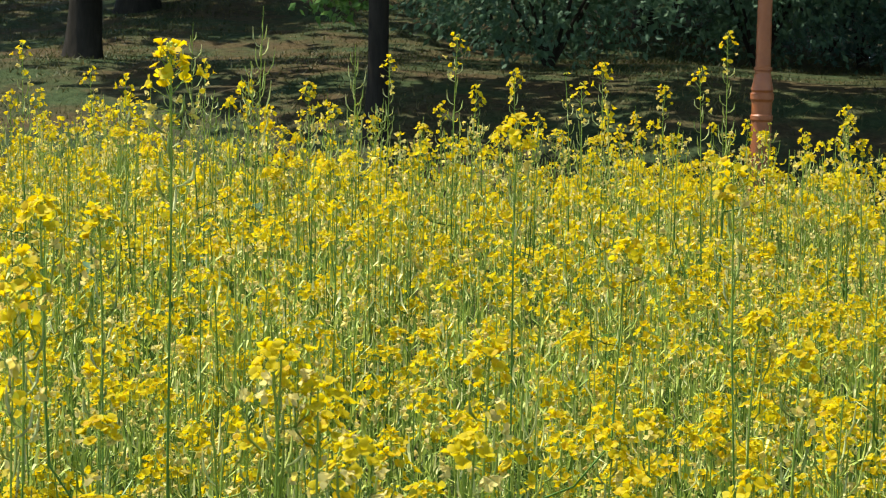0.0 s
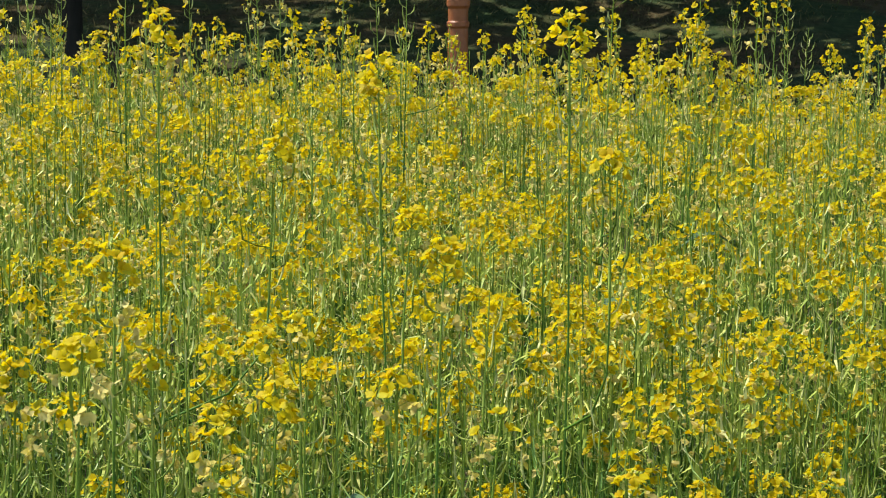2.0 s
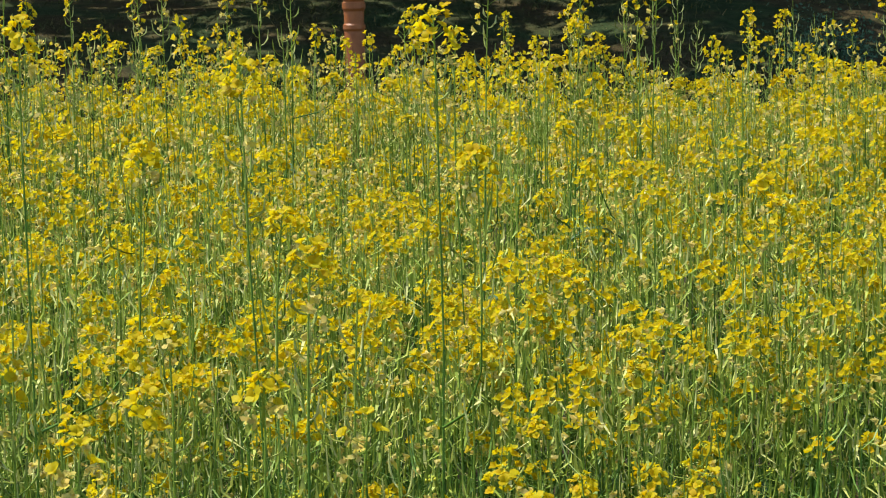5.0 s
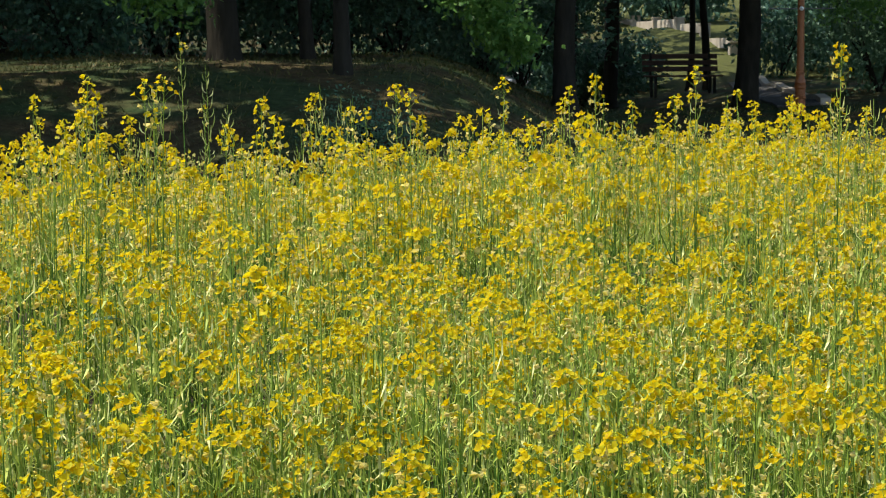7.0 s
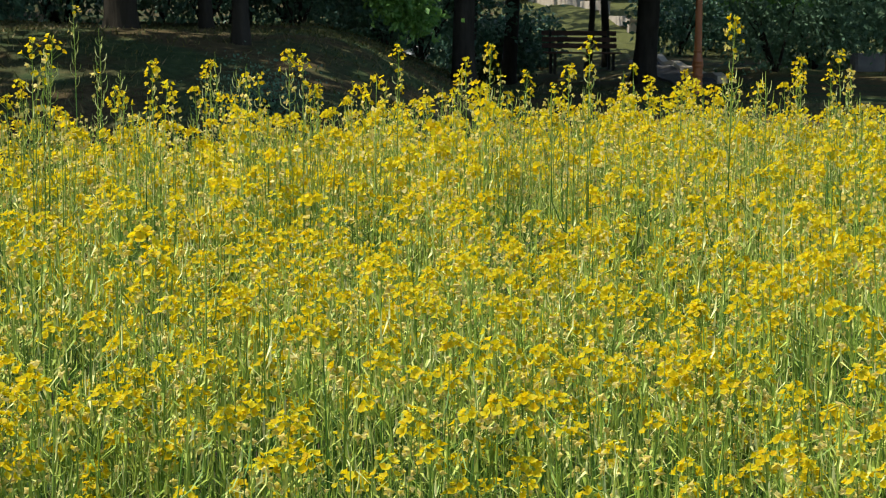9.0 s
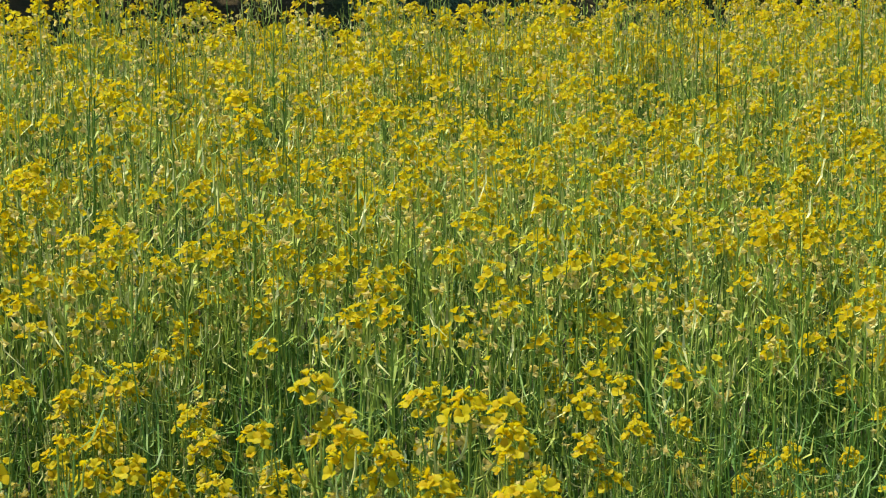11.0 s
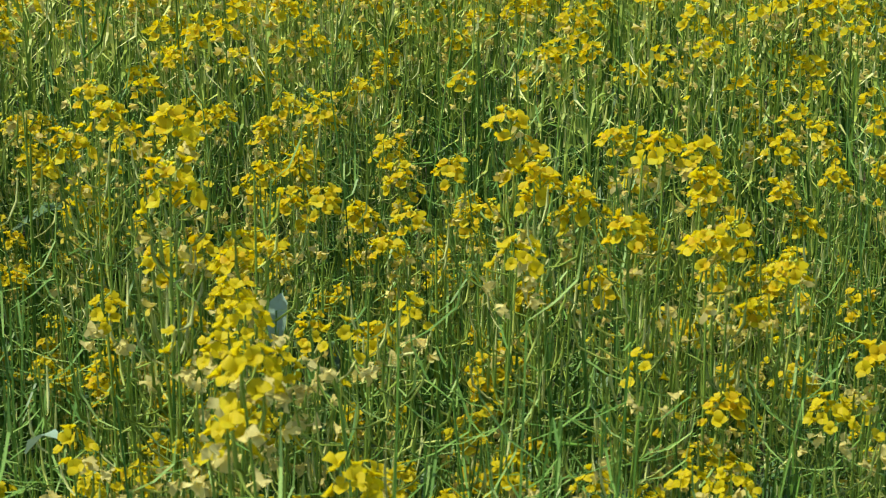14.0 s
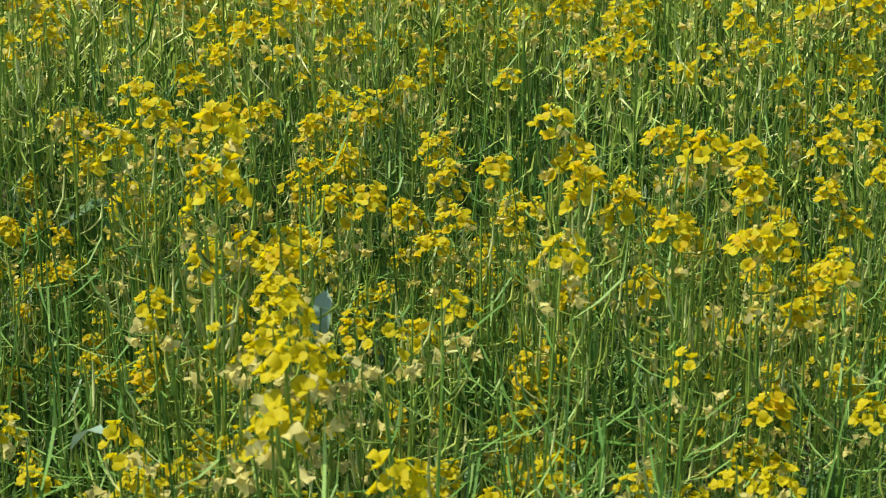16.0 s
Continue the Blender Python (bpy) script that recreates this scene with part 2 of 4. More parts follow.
def lathe(name, profile, mat, sides=24):
    g = Geo()
    pts = [(r * math.cos(2 * math.pi * s / sides), r * math.sin(2 * math.pi * s / sides), z) for z, r in profile for s in range(sides)]
    faces = [(i * sides + s, i * sides + (s + 1) % sides, (i + 1) * sides + (s + 1) % sides, (i + 1) * sides + s)
             for i in range(len(profile) - 1) for s in range(sides)]
    faces += [tuple(range(sides - 1, -1, -1)), tuple(range((len(profile) - 1) * sides, len(profile) * sides))]
    g.add(pts, faces, 0)
    return g.mesh(name, [mat], smooth=False)


rng = random.Random(7)


def between(a, b):
    return rng.uniform(a, b)


# ---- the ground ----
def smooth_step(a, b, x):
    t = np.clip((x - a) / (b - a), 0, 1)
    return t * t * (3 - 2 * t)


def ground_z(x, y):
    """Level field, a grassy bank behind it that dies out to the right, a hill to the left, a slope behind the promenade."""
    x, y = np.asarray(x, float), np.asarray(y, float)
    left = 1 - smooth_step(-0.4, 2.4, x)
    back = 0.50 * (1 - left) * smooth_step(17, 26, y) * (1 - smooth_step(28, 40, y))
    bank = 1.30 * smooth_step(12.2, 20.5, y + 0.16 * np.maximum(-x - 3, 0) * 1.6) * left
    hill = smooth_step(4.0, 14.0, -x) * np.clip((y - 17) * 0.105, 0, 6)
    hill = hill * smooth_step(15, 26, y)
    right = smooth_step(2.5, 7, x) * 0.58 * smooth_step(25, 40, y)
    slope = smooth_step(44, 57, y) * 1.25 + smooth_step(55, 120, y) * 5
    soft = 0.03 * np.sin(x * 1.7 + y * 0.6) + 0.03 * np.sin(y * 1.3 - x * 0.8)
    return bank + back + hill + right + slope + soft * smooth_step(11.5, 14, y)


def spread(lo, hi, near, n):
    u = np.linspace(math.asinh(lo / near), math.asinh(hi / near), n)
    return np.sinh(u) * near


gx = spread(-420, 420, 12, 190)
gy = np.concatenate([-spread(0.3, 300, 20, 26)[::-1], np.linspace(0, 62, 170), 62 + spread(0.8, 480, 40, 26)])
X, Y = np.meshgrid(gx, gy)
pts = np.stack([X.ravel(), Y.ravel(), ground_z(X, Y).ravel()], 1)
w = len(gx)
ij = np.arange(len(gy) - 1)[:, None] * w + np.arange(w - 1)[None, :]
q = ij.ravel()
tri = np.concatenate([np.stack([q, q + 1, q + w + 1], 1), np.stack([q, q + w + 1, q + w], 1)])
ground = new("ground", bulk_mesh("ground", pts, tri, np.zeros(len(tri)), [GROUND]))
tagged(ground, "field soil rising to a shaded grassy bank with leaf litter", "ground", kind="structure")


# ---- rapeseed: flowers, pods, racemes ----
def frame_of(d):
    a = d.orthogonal().normalized()
    return a, d.cross(a)


def blossom(g, c, d, size, slot, detail, droop=0.0):
    """Four petals round c, facing d. detail 3 and 2: spoon-shaped petals, 1: bent diamonds, 0: two folded strips. droop below 0: withered."""
    a, e = frame_of(d)
    tw = between(0, 6.28)
    cup = between(0.5, 1.15) - droop
    if detail == 3:
        cup = between(0.55, 1.15) - droop
    if detail == 0:
        u = a * math.cos(tw) + e * math.sin(tw)
        o = d.cross(u) * size * 0.75
        for w2 in (u, -u):
            tip = c + w2 * size + d * size * cup
            g.add([c - o * 0.6, c + o * 0.6, tip + o, tip - o], [(0, 1, 2, 3)], slot)
        return
    slim = 0.72 if droop < 0 else 1.0
    rough = 0.30 if droop < 0 else 0.14
    for s in range(4):
        t = tw + s * math.pi / 2 + between(-0.3, 0.3)
        u = a * math.cos(t) + e * math.sin(t)
        o = d.cross(u) * size * slim
        lift = cup + between(-0.25, 0.25)
        sz = size * between(0.8, 1.2)
        at = lambda h: c + u * sz * h ** 1.5 + d * sz * lift * h * (1.75 - 0.85 * h)
        if detail >= 2:
            # a spoon-shaped petal: narrow claw, broad limb with a rounded, turned-out end
            rows = [at(0.0)]
            outline = ((0.30, 0.26), (0.58, 0.52), (0.84, 0.52), (1.0, 0.24)) if detail == 3 else ((0.42, 0.40), (0.80, 0.56), (1.0, 0.26))
            for h, wd in outline:
                for side in (-1, 1):
                    rows.append(at(h) + o * wd * side + d * sz * between(-rough, rough) + u * sz * (between(-rough, rough) - 0.10))
            n = len(outline)
            g.add(rows, [(0, 1, 2)] + [(2 * i + 1, 2 * i + 3, 2 * i + 4, 2 * i + 2) for i in range(n - 1)], slot if detail == 2 else 0)
        else:
            m1, m2 = at(0.55), at(1.0)
            g.add([c, m1 - o * 0.62, m2, m1 + o * 0.62], [(0, 1, 2), (0, 2, 3)], slot)


def bud(g, c, d, size, slot):
    a, e = frame_of(d)
    r = size * 0.42
    g.add([c - d * size * 0.5, c + a * r, c + e * r, c - a * r, c - e * r, c + d * size * 0.6],
          [(0, 2, 1), (0, 3, 2), (0, 4, 3), (0, 1, 4), (5, 1, 2), (5, 2, 3), (5, 3, 4), (5, 4, 1)], slot)


def pod(g, p, out, length, slot, sides, steep, fat=1.0):
    """A slender curved pod on its stalk, which sweeps outwards and then up."""
    up = Vector((0, 0, 1))
    a = p + out * length * (0.32 - 0.14 * steep) + up * length * (0.08 + 0.10 * steep)
    b2 = a + out * length * (0.26 - 0.20 * steep) + up * length * (0.20 + 0.20 * steep)
    c = b2 + out * length * (0.07 - 0.05 * steep) + up * length * (0.45 + 0.08 * steep)
    if sides >= 3:
        g.tube([p, a, b2, c], [0.0006, 0.001 * fat, 0.0016 * fat, 0.0005], slot, sides, cap=False)
    else:
        s = out.cross(up) * 0.0024 * fat
        if sides == 1:
            s *= 0.6
            g.add([p - s * 0.4, p + s * 0.4, a + s, a - s, b2 + s, b2 - s, c], [(0, 1, 2, 3), (3, 2, 4, 5), (5, 4, 6)], slot)
        else:
            g.add([p, b2 + s, b2 - s, c], [(0, 1, 2), (1, 3, 2)], slot)


def raceme(stalk, petals, buds, length, flowers, pods, faded, detail, origin=Vector((0, 0, 0)), axis=Vector((0, 0, 1)), slots=(0, 0, 0, 1, 0), spread_r=1.0, big=1.0, loose=1.0):
    """One flower head: stalk with pods below, open flowers round the top, buds at the tip. slots: stalk, pod, petal, faded petal, bud."""
    a, e = frame_of(axis)
    bend = a * between(-0.05, 0.05) + e * between(-0.05, 0.05)
    at = lambda u: origin + axis * length * u + bend * length * u * u
    r0 = 0.0013 if detail else 0.0018
    steps = 4 if detail == 2 else (3 if detail else 2)
    stalk.tube([at(i / (steps - 1)) for i in range(steps)], [r0 * (1.25 - 0.6 * i / (steps - 1)) for i in range(steps)], slots[0], 4 if detail == 2 else 3, cap=False)
    head = min(0.030 if loose == 1.0 else 0.040, length * 0.45)
    top = 1 - head / length
    turn = between(0, 6.28)
    for i in range(pods):
        t = turn + i * 2.4
        out = a * math.cos(t) + e * math.sin(t)
        u = (i + 0.3) / pods * (top * 0.97)
        young = 1 - 0.55 * max(0, (u / top - 0.6) / 0.4)
        pod(stalk, at(u), out, (between(0.046, 0.074) if loose == 1.0 else (between(0.055, 0.080) if loose == 1.21 else between(0.030, 0.044))) * young, slots[1], 3 if detail == 2 else 2, between(-0.3, 0.8) if loose == 1.0 else (between(0.3, 0.7) if loose == 1.21 else between(0.0, 0.7)), 1.0 if loose == 1.0 else (1.7 if loose == 1.21 else 1.3))
    for i in range(faded):
        t = between(0, 6.28)
        out = a * math.cos(t) + e * math.sin(t)
        p = at(max(0.1, top - between(-0.012, 0.032 if loose == 1.0 else 0.09) / length))
        c = p + out * between(0.012, 0.02) + axis * between(-0.004, 0.008)
        if detail:
            stalk.add([p, p + axis * 0.0015, c], [(0, 1, 2)], slots[0])
        blossom(petals, c, (out + axis * between(-0.6, 0.2)).normalized(), between(0.0054, 0.0080), slots[3], min(detail, 1) if detail < 2 else 2, droop=-0.45)
    for i in range(flowers):
        t = turn + i * 2.4 + between(-0.3, 0.3)
        out = a * math.cos(t) + e * math.sin(t)
        u = i / max(1, flowers - 1)
        p = at(top + (1 - top) * u * 0.86)
        if loose > 1.0 and i % 7 == 1:
            p = at(top * between(0.84, 1.0))
        reach = (0.0185 - 0.0105 * u) * between(0.6, 1.2) * spread_r * min(loose, 1.15)
        c = p + out * reach + axis * reach * (0.6 + 0.4 * u)
        if detail == 2:
            stalk.tube([p, c], [0.0006, 0.0005], slots[0], 3, cap=False)
        elif detail == 1:
            stalk.add([p, p + axis * 0.0014, c], [(0, 1, 2)], slots[0])
        blossom(petals, c, (out * (0.75 - 0.45 * u) + axis * between(0.4, 1.0)).normalized(), between(0.0064, 0.0090) * (1.0 if detail else 1.18) * big, slots[2], detail)
    if detail and flowers:
        for i in range(5 if detail == 2 else 2):
            t, rr = i * 2.4, 0.0025 + 0.0012 * i ** 0.5
            out = a * math.cos(t) + e * math.sin(t)
            bud(buds, at(1.0) + out * rr + axis * (0.008 - 0.0011 * i), (axis + out * 0.5).normalized(), 0.0044, slots[4])


def stem_paths(height, branches, tall, low=False):
    """The main stem and its side branches: (points, radii) each, the last point carrying a flower head of the length given."""
    out = []
    lean = Vector((between(-0.06, 0.06), between(-0.06, 0.06), 0))
    length = between(0.26, 0.40) if tall else between(0.15, 0.27)
    z1 = height - length
    wob = Vector((between(-0.02, 0.02), between(-0.02, 0.02), 0))
    main = lambda z: lean * (z / height) ** 2 + wob * math.sin(z / height * 5)
    pts = [main(z1 * i / 5) + Vector((0, 0, z1 * i / 5)) for i in range(6)]
    thick = between(0.0022, 0.0028) if low and height > 1.25 else between(0.0036, 0.0048) if tall else between(0.0030, 0.0044)
    out.append((pts, [thick * (1 - 0.115 * i) for i in range(6)], length))
    turn = between(0, 6.28)
    for i in range(branches):
        t = turn + i * 2.4 + between(-0.4, 0.4)
        d = Vector((math.cos(t), math.sin(t), 0))
        zs = height * between(0.42, 0.74)
        ln = between(0.12, 0.24)
        ze = max(zs + 0.06, height * (between(0.74, 0.93) if tall or low else between(0.83, 1.0)) - ln)
        far = between(0.04, 0.14)
        p0 = main(zs) + Vector((0, 0, zs))
        path = [p0, p0 + d * far * 0.62 + Vector((0, 0, (ze - zs) * 0.22)), p0 + d * far * 0.97 + Vector((0, 0, (ze - zs) * 0.58)), p0 + d * far + Vector((0, 0, ze - zs))]
        out.append((path, [0.0020, 0.0017, 0.0014, 0.0012], ln))
    return out


def leaf_blade(g, p, d, length, slot):
    """A lanceolate leaf, keeled and bent over."""
    up = Vector((0, 0, 1))
    s = d.cross(up).normalized()
    rows = []
    for i, (u, w2) in enumerate(((0, 0.02), (0.3, 0.13), (0.65, 0.12), (1.0, 0.01))):
        mid = p + d * length * (u * 0.8) + up * length * (0.75 * u - 0.75 * u * u)
        rows += [mid - s * length * w2 + up * length * 0.03, mid, mid + s * length * w2 + up * length * 0.03]
    g.add(rows, [(i * 3 + j, i * 3 + j + 1, i * 3 + j + 4, i * 3 + j + 3) for i in range(3) for j in range(2)], slot)


# flower heads for the plants near the path, as meshes that many plants share
def head_meshes(length, flowers, pods, faded, big=1.0, loose=1.0):
    g1, g2 = Geo(), Geo()
    raceme(g1, g2, g1, length, flowers, pods, faded, 2, slots=(0, 1, 0, 1, 2), big=big, loose=loose)
    return (g1.mesh("raceme", [RACHIS, POD if loose == 1.0 else PALE_POD, BUD]), g2.mesh("inflorescence", [PETAL, FADED]) if g2.v else None, length)


def single_blossom(slot):
    g = Geo()
    blossom(g, Vector((0, 0, 0)), Vector((0, 0, 1)), 0.0074 if slot == 0 else 0.0092, slot, 3, 0.0 if slot == 0 else -0.5)
    return g.mesh("blossom", [PETAL if slot == 0 else FADED])


HEADS = [head_meshes(between(0.14, 0.25), rng.randint(9, 15), rng.randint(9, 14), rng.choice((3, 4, 5, 6, 8))) for i in range(12)]
FADED_HEADS = [head_meshes(between(0.14, 0.22), rng.randint(1, 4), rng.randint(8, 12), rng.randint(6, 10)) for i in range(5)]
TALL_HEADS = [head_meshes(between(0.22, 0.32), rng.randint(10, 15), rng.randint(12, 17), rng.randint(3, 7), 0.95, 1.2) for i in range(8)]
LUSH_HEADS = [head_meshes(between(0.15, 0.22), rng.randint(12, 17), rng.randint(9, 12), rng.randint(5, 8), 1.0, 1.3) for i in range(5)]
GREEN_HEADS = [head_meshes(between(0.16, 0.26), 0, rng.randint(11, 16), rng.randint(0, 2)) for i in range(4)]
SPIRE_HEADS = [head_meshes(between(0.26, 0.36), rng.randint(2, 4), rng.randint(14, 18), rng.randint(3, 6), 0.85, 1.2) for i in range(3)]
POD_HEADS = [head_meshes(between(0.30, 0.42), 0, rng.randint(17, 21), 0, 1.0, 1.21) for i in range(3)]


BLOSSOMS = [single_blossom(0) for i in range(10)]
FADED_BLOSSOMS = [single_blossom(1) for i in range(4)]
BARE_HEADS = [head_meshes(between(0.15, 0.24), 0, rng.randint(8, 13), 0) for i in range(6)]


def close_head(root, m, stalk, length, flowers, faded):
    """A flower head whose blossoms are objects of their own."""
    r = part("raceme", stalk, root, m=m)
    turn = between(0, 6.28)
    up = Vector((0, 0, 1))
    for i in range(flowers + faded):
        fl = i < flowers
        t = turn + i * 2.4 + between(-0.3, 0.3)
        out = Vector((math.cos(t), math.sin(t), 0))
        u = i / max(1, flowers - 1) if fl else 0
        z = length - 0.030 + 0.026 * u if fl else length - between(0.025, 0.06)
        reach = (0.0185 - 0.0105 * u) * between(0.6, 1.2)
        d = (out * (0.75 - 0.45 * u) + up * (between(0.3, 1.0) if fl else between(-0.9, 0.1))).normalized()
        mm = Matrix.Translation(out * reach + up * (z + reach * (0.45 + 0.4 * u))) @ up.rotation_difference(d).to_matrix().to_4x4() @ Matrix.Rotation(between(0, 6.28), 4, "Z") @ Matrix.Scale(between(0.82, 1.15), 4)
        part("blossom", rng.choice(BLOSSOMS if fl else FADED_BLOSSOMS), r, m=mm, label="" if fl else "withered cream flower")


def plant_object(height, branches, tall=False, podded=False, close=False, lush=False, spire=False, bold=False):
    """A rapeseed plant near the path: stem, leaves, and flower heads with their blossoms."""
    root = new("rapeseed_plant")
    g = Geo()
    for i, (path, radii, ln) in enumerate(stem_paths(height, branches, tall, bold)):
        g.tube(path, radii, 0, 5 if i == 0 else 4, cap=False)
        d = (path[-1] - path[-2]).normalized()
        d = (d + Vector((0, 0, 1.2))).normalized()
        m = Matrix.Translation(path[-1]) @ Vector((0, 0, 1)).rotation_difference(d).to_matrix().to_4x4() @ Matrix.Rotation(between(0, 6.28), 4, "Z")
        green, old = i and rng.random() < (0.50 if close else 0.52), rng.random() < 0.28
        first = bold and i == 0
        old = old and not first
        if close and not green:
            stalk, petals, full = rng.choice(BARE_HEADS)
            close_head(root, m, stalk, full, rng.randint(1, 3) if old else (rng.randint(12, 16) if first else rng.randint(6, 11)), rng.randint(5, 8) if old else rng.randint(3, 6))
            continue
        pool = (POD_HEADS if podded else (SPIRE_HEADS if spire else TALL_HEADS)) if tall and (i == 0 or podded) else (GREEN_HEADS if green else (FADED_HEADS if old else (LUSH_HEADS if lush or first else HEADS)))
        stalk, petals, full = rng.choice(pool)
        m = m @ Matrix.Diagonal((1, 1, ln / full, 1)) if tall else m
        r = part("raceme", stalk, root, m=m)
        if petals:
            tagged(part("inflorescence", petals, r, "bright yellow four-petalled flowers"), kind="stuff")
    part("stem", g.mesh("stem", [STEM]), root)
    for i in range(rng.randint(1, 2)):
        lg = Geo()
        t = between(0, 6.28)
        leaf_blade(lg, Vector((0, 0, height * between(0.3, 0.66))), Vector((math.cos(t), math.sin(t), 0)), between(0.06, 0.16), 0)
        part("leaf", lg.mesh("leaf", [BLADE]), root, "grey-green lance-shaped leaf")
    return root


def plant_arrays(height, branches, detail, tall=False):
    """The same plant for the field's mass, as plain arrays. Slots: stem, pod, petal, faded petal, bud, leaf."""
    g = Geo()
    for i, (path, radii, ln) in enumerate(stem_paths(height, branches, tall)):
        if detail == 0:
            path, radii = [path[0], path[len(path) // 2], path[-1]], [radii[0] * 0.9, radii[len(radii) // 2] * 0.9, radii[-1] * 1.0]
        g.tube(path, radii, 0, 3, cap=False)
        d = ((path[-1] - path[-2]).normalized() + Vector((0, 0, 1.2))).normalized()
        faded = rng.random() < 0.24
        green = i and rng.random() < 0.47
        lush = rng.random() < 0.25
        fl = 0 if green else (rng.randint(0, 2) if faded else (rng.randint(14, 18) if lush else rng.randint(8, 12)))
        raceme(g, g, g, ln, fl, rng.randint(10, 14) if detail else (rng.randint(12, 15) if tall else rng.randint(7, 10)),
               0 if green else (rng.randint(6, 9) if faded else rng.randint(2, 6)), detail, path[-1], d, (6, 1, 2, 3, 4), (1.0 if detail else 1.1) * (1.3 if lush else 1.0), loose=1.2 if tall and i == 0 else 1.0)
    for i in range(1 if detail else 0):
        t = between(0, 6.28)
        leaf_blade(g, Vector((0, 0, height * between(0.2, 0.5))), Vector((math.cos(t), math.sin(t), 0)), between(0.06, 0.14), 5)
    return g.arrays()


# ---- the trees and shrubs ----
def leaf_cloud(points, normals, size, seed):
    """Folded diamond leaves at points, with their tips along mixed directions: arrays of points and triangles."""
    r = np.random.RandomState(seed)
    n = len(points)
    d = r.normal(size=(n, 3)) + normals * 0.8 + np.array([0, 0, -0.35])
    d /= np.linalg.norm(d, axis=1)[:, None]
    s = np.cross(d, r.normal(size=(n, 3)))
    s /= np.linalg.norm(s, axis=1)[:, None]
    k = np.cross(d, s)
    L = size * r.uniform(0.6, 1.3, (n, 1))
    mid = points + d * L * 0.45
    v = np.stack([points, mid + s * L * 0.27 + k * L * 0.06, points + d * L, mid - s * L * 0.27 + k * L * 0.06], 1).reshape(-1, 3)
    o = np.arange(n)[:, None] * 4
    t = np.concatenate([o + np.array([[0, 1, 2]]), o + np.array([[0, 2, 3]])])
    return v, t


def clumps(centre, radii, count, per, scatter, size, seed, shell=0.45):
    r = np.random.RandomState(seed)
    u = r.normal(size=(count, 3))
    u /= np.linalg.norm(u, axis=1)[:, None]
    c = u * (shell + (1 - shell) * r.uniform(0, 1, (count, 1)) ** 0.6) * np.array(radii) + np.array(centre)
    p = np.repeat(c, per, 0) + r.normal(size=(count * per, 3)) * scatter * r.uniform(0.4, 1.2, (count, 1)).repeat(per, 0)
    return leaf_cloud(p, np.repeat(u, per, 0), size, seed + 1), c


def tree(x, y, radius, height, crown_r, crown_z, seed, lean=(0, 0), boughs=(), leaf=None, n_clump=95, sink=0.12, shift=(0, 0)):
    """Trunk with flared foot and limbs, a crown of leaf clumps, and low boughs where they hang into view."""
    root = new("tree")
    r = random.Random(seed)
    z0 = float(ground_z(x, y)) - sink
    root.matrix_basis = pose(x, y, z0)
    g = Geo()
    top = height * 0.72
    axis = lambda z: Vector((lean[0] * z + 0.05 * math.sin(z * 1.3 + seed), lean[1] * z + 0.05 * math.cos(z * 1.1 + seed), z))
    zs = [0, 0.12, 0.3, 0.7, 1.3, 2.0, 2.8, 3.8, 5.0, top]
    flare = [1.75, 1.4, 1.18, 1.05, 1.0, 0.96, 0.9, 0.78, 0.6, 0.25]
    g.tube([axis(z) for z in zs], [radius * k * r.uniform(0.95, 1.05) for k in flare], 0, 12)
    head = axis(crown_z + crown_r * 0.6) + Vector((*shift, 0))
    for i in range(8):
        t, zb = r.uniform(0, 6.28), r.uniform(crown_z * 0.75, top * 0.9)
        b0 = axis(zb)
        d = Vector((math.cos(t), math.sin(t), r.uniform(0.4, 1.0)))
        ln = crown_r * r.uniform(0.6, 0.95)
        d = d if i else Vector((0.3, 0.5, 0.9))
        g.tube([b0, b0 + d * ln * 0.35 + Vector((0, 0, 0.1)), b0 + d * ln * 0.7 + Vector((0, 0, 0.35)), b0 + d * ln], [radius * 0.42, radius * 0.3, radius * 0.18, radius * 0.06], 0, 6)
    part("trunk", g.mesh("trunk", [BARK]), root, "dark rough-barked trunk with limbs")
    (v, t3), c = clumps(head, (crown_r, crown_r, (height - crown_z) * 0.5), n_clump, 30, 0.5, 0.48, seed)
    part("crown", bulk_mesh("crown", v, t3, np.zeros(len(t3)), [leaf or TREE_LEAF], False), root)
    for j, (bx, by, bz, br, bh) in enumerate(boughs):
        tip = Vector((bx - x, by - y, bz - z0))
        b0 = axis(max(2.6, tip.z + 0.9))
        mid = (b0 + tip) / 2 + Vector((0, 0, 0.55))
        lg = Geo()
        lg.tube([b0, mid, tip + Vector((0, 0, 0.15)), tip], [radius * 0.4, 0.03, 0.015, 0.006], 0, 6)
        limb = part("bough", lg.mesh("bough", [BARK]), root, "low bough hanging with light green leaves, sunlight put into their colour")
        rr = np.random.RandomState(seed + 31 + j)
        n_tw = int(70 * br * bh * 2) + 30
        cen = rr.uniform(-1, 1, (n_tw, 3)) * np.array([br, br * 0.7, bh]) + np.array(tip)
        keep = rr.uniform(0, 1, n_tw) > 0.15
        cen = cen[keep]
        p = np.repeat(cen, 26, 0) + rr.normal(size=(len(cen) * 26, 3)) * np.array([0.11, 0.11, 0.09])
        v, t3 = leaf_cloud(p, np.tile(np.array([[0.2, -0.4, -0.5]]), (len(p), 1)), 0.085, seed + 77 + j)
        part("foliage", bulk_mesh("foliage", v, t3, np.zeros(len(t3)), [SUNLIT_LEAF], False), limb)
    return root


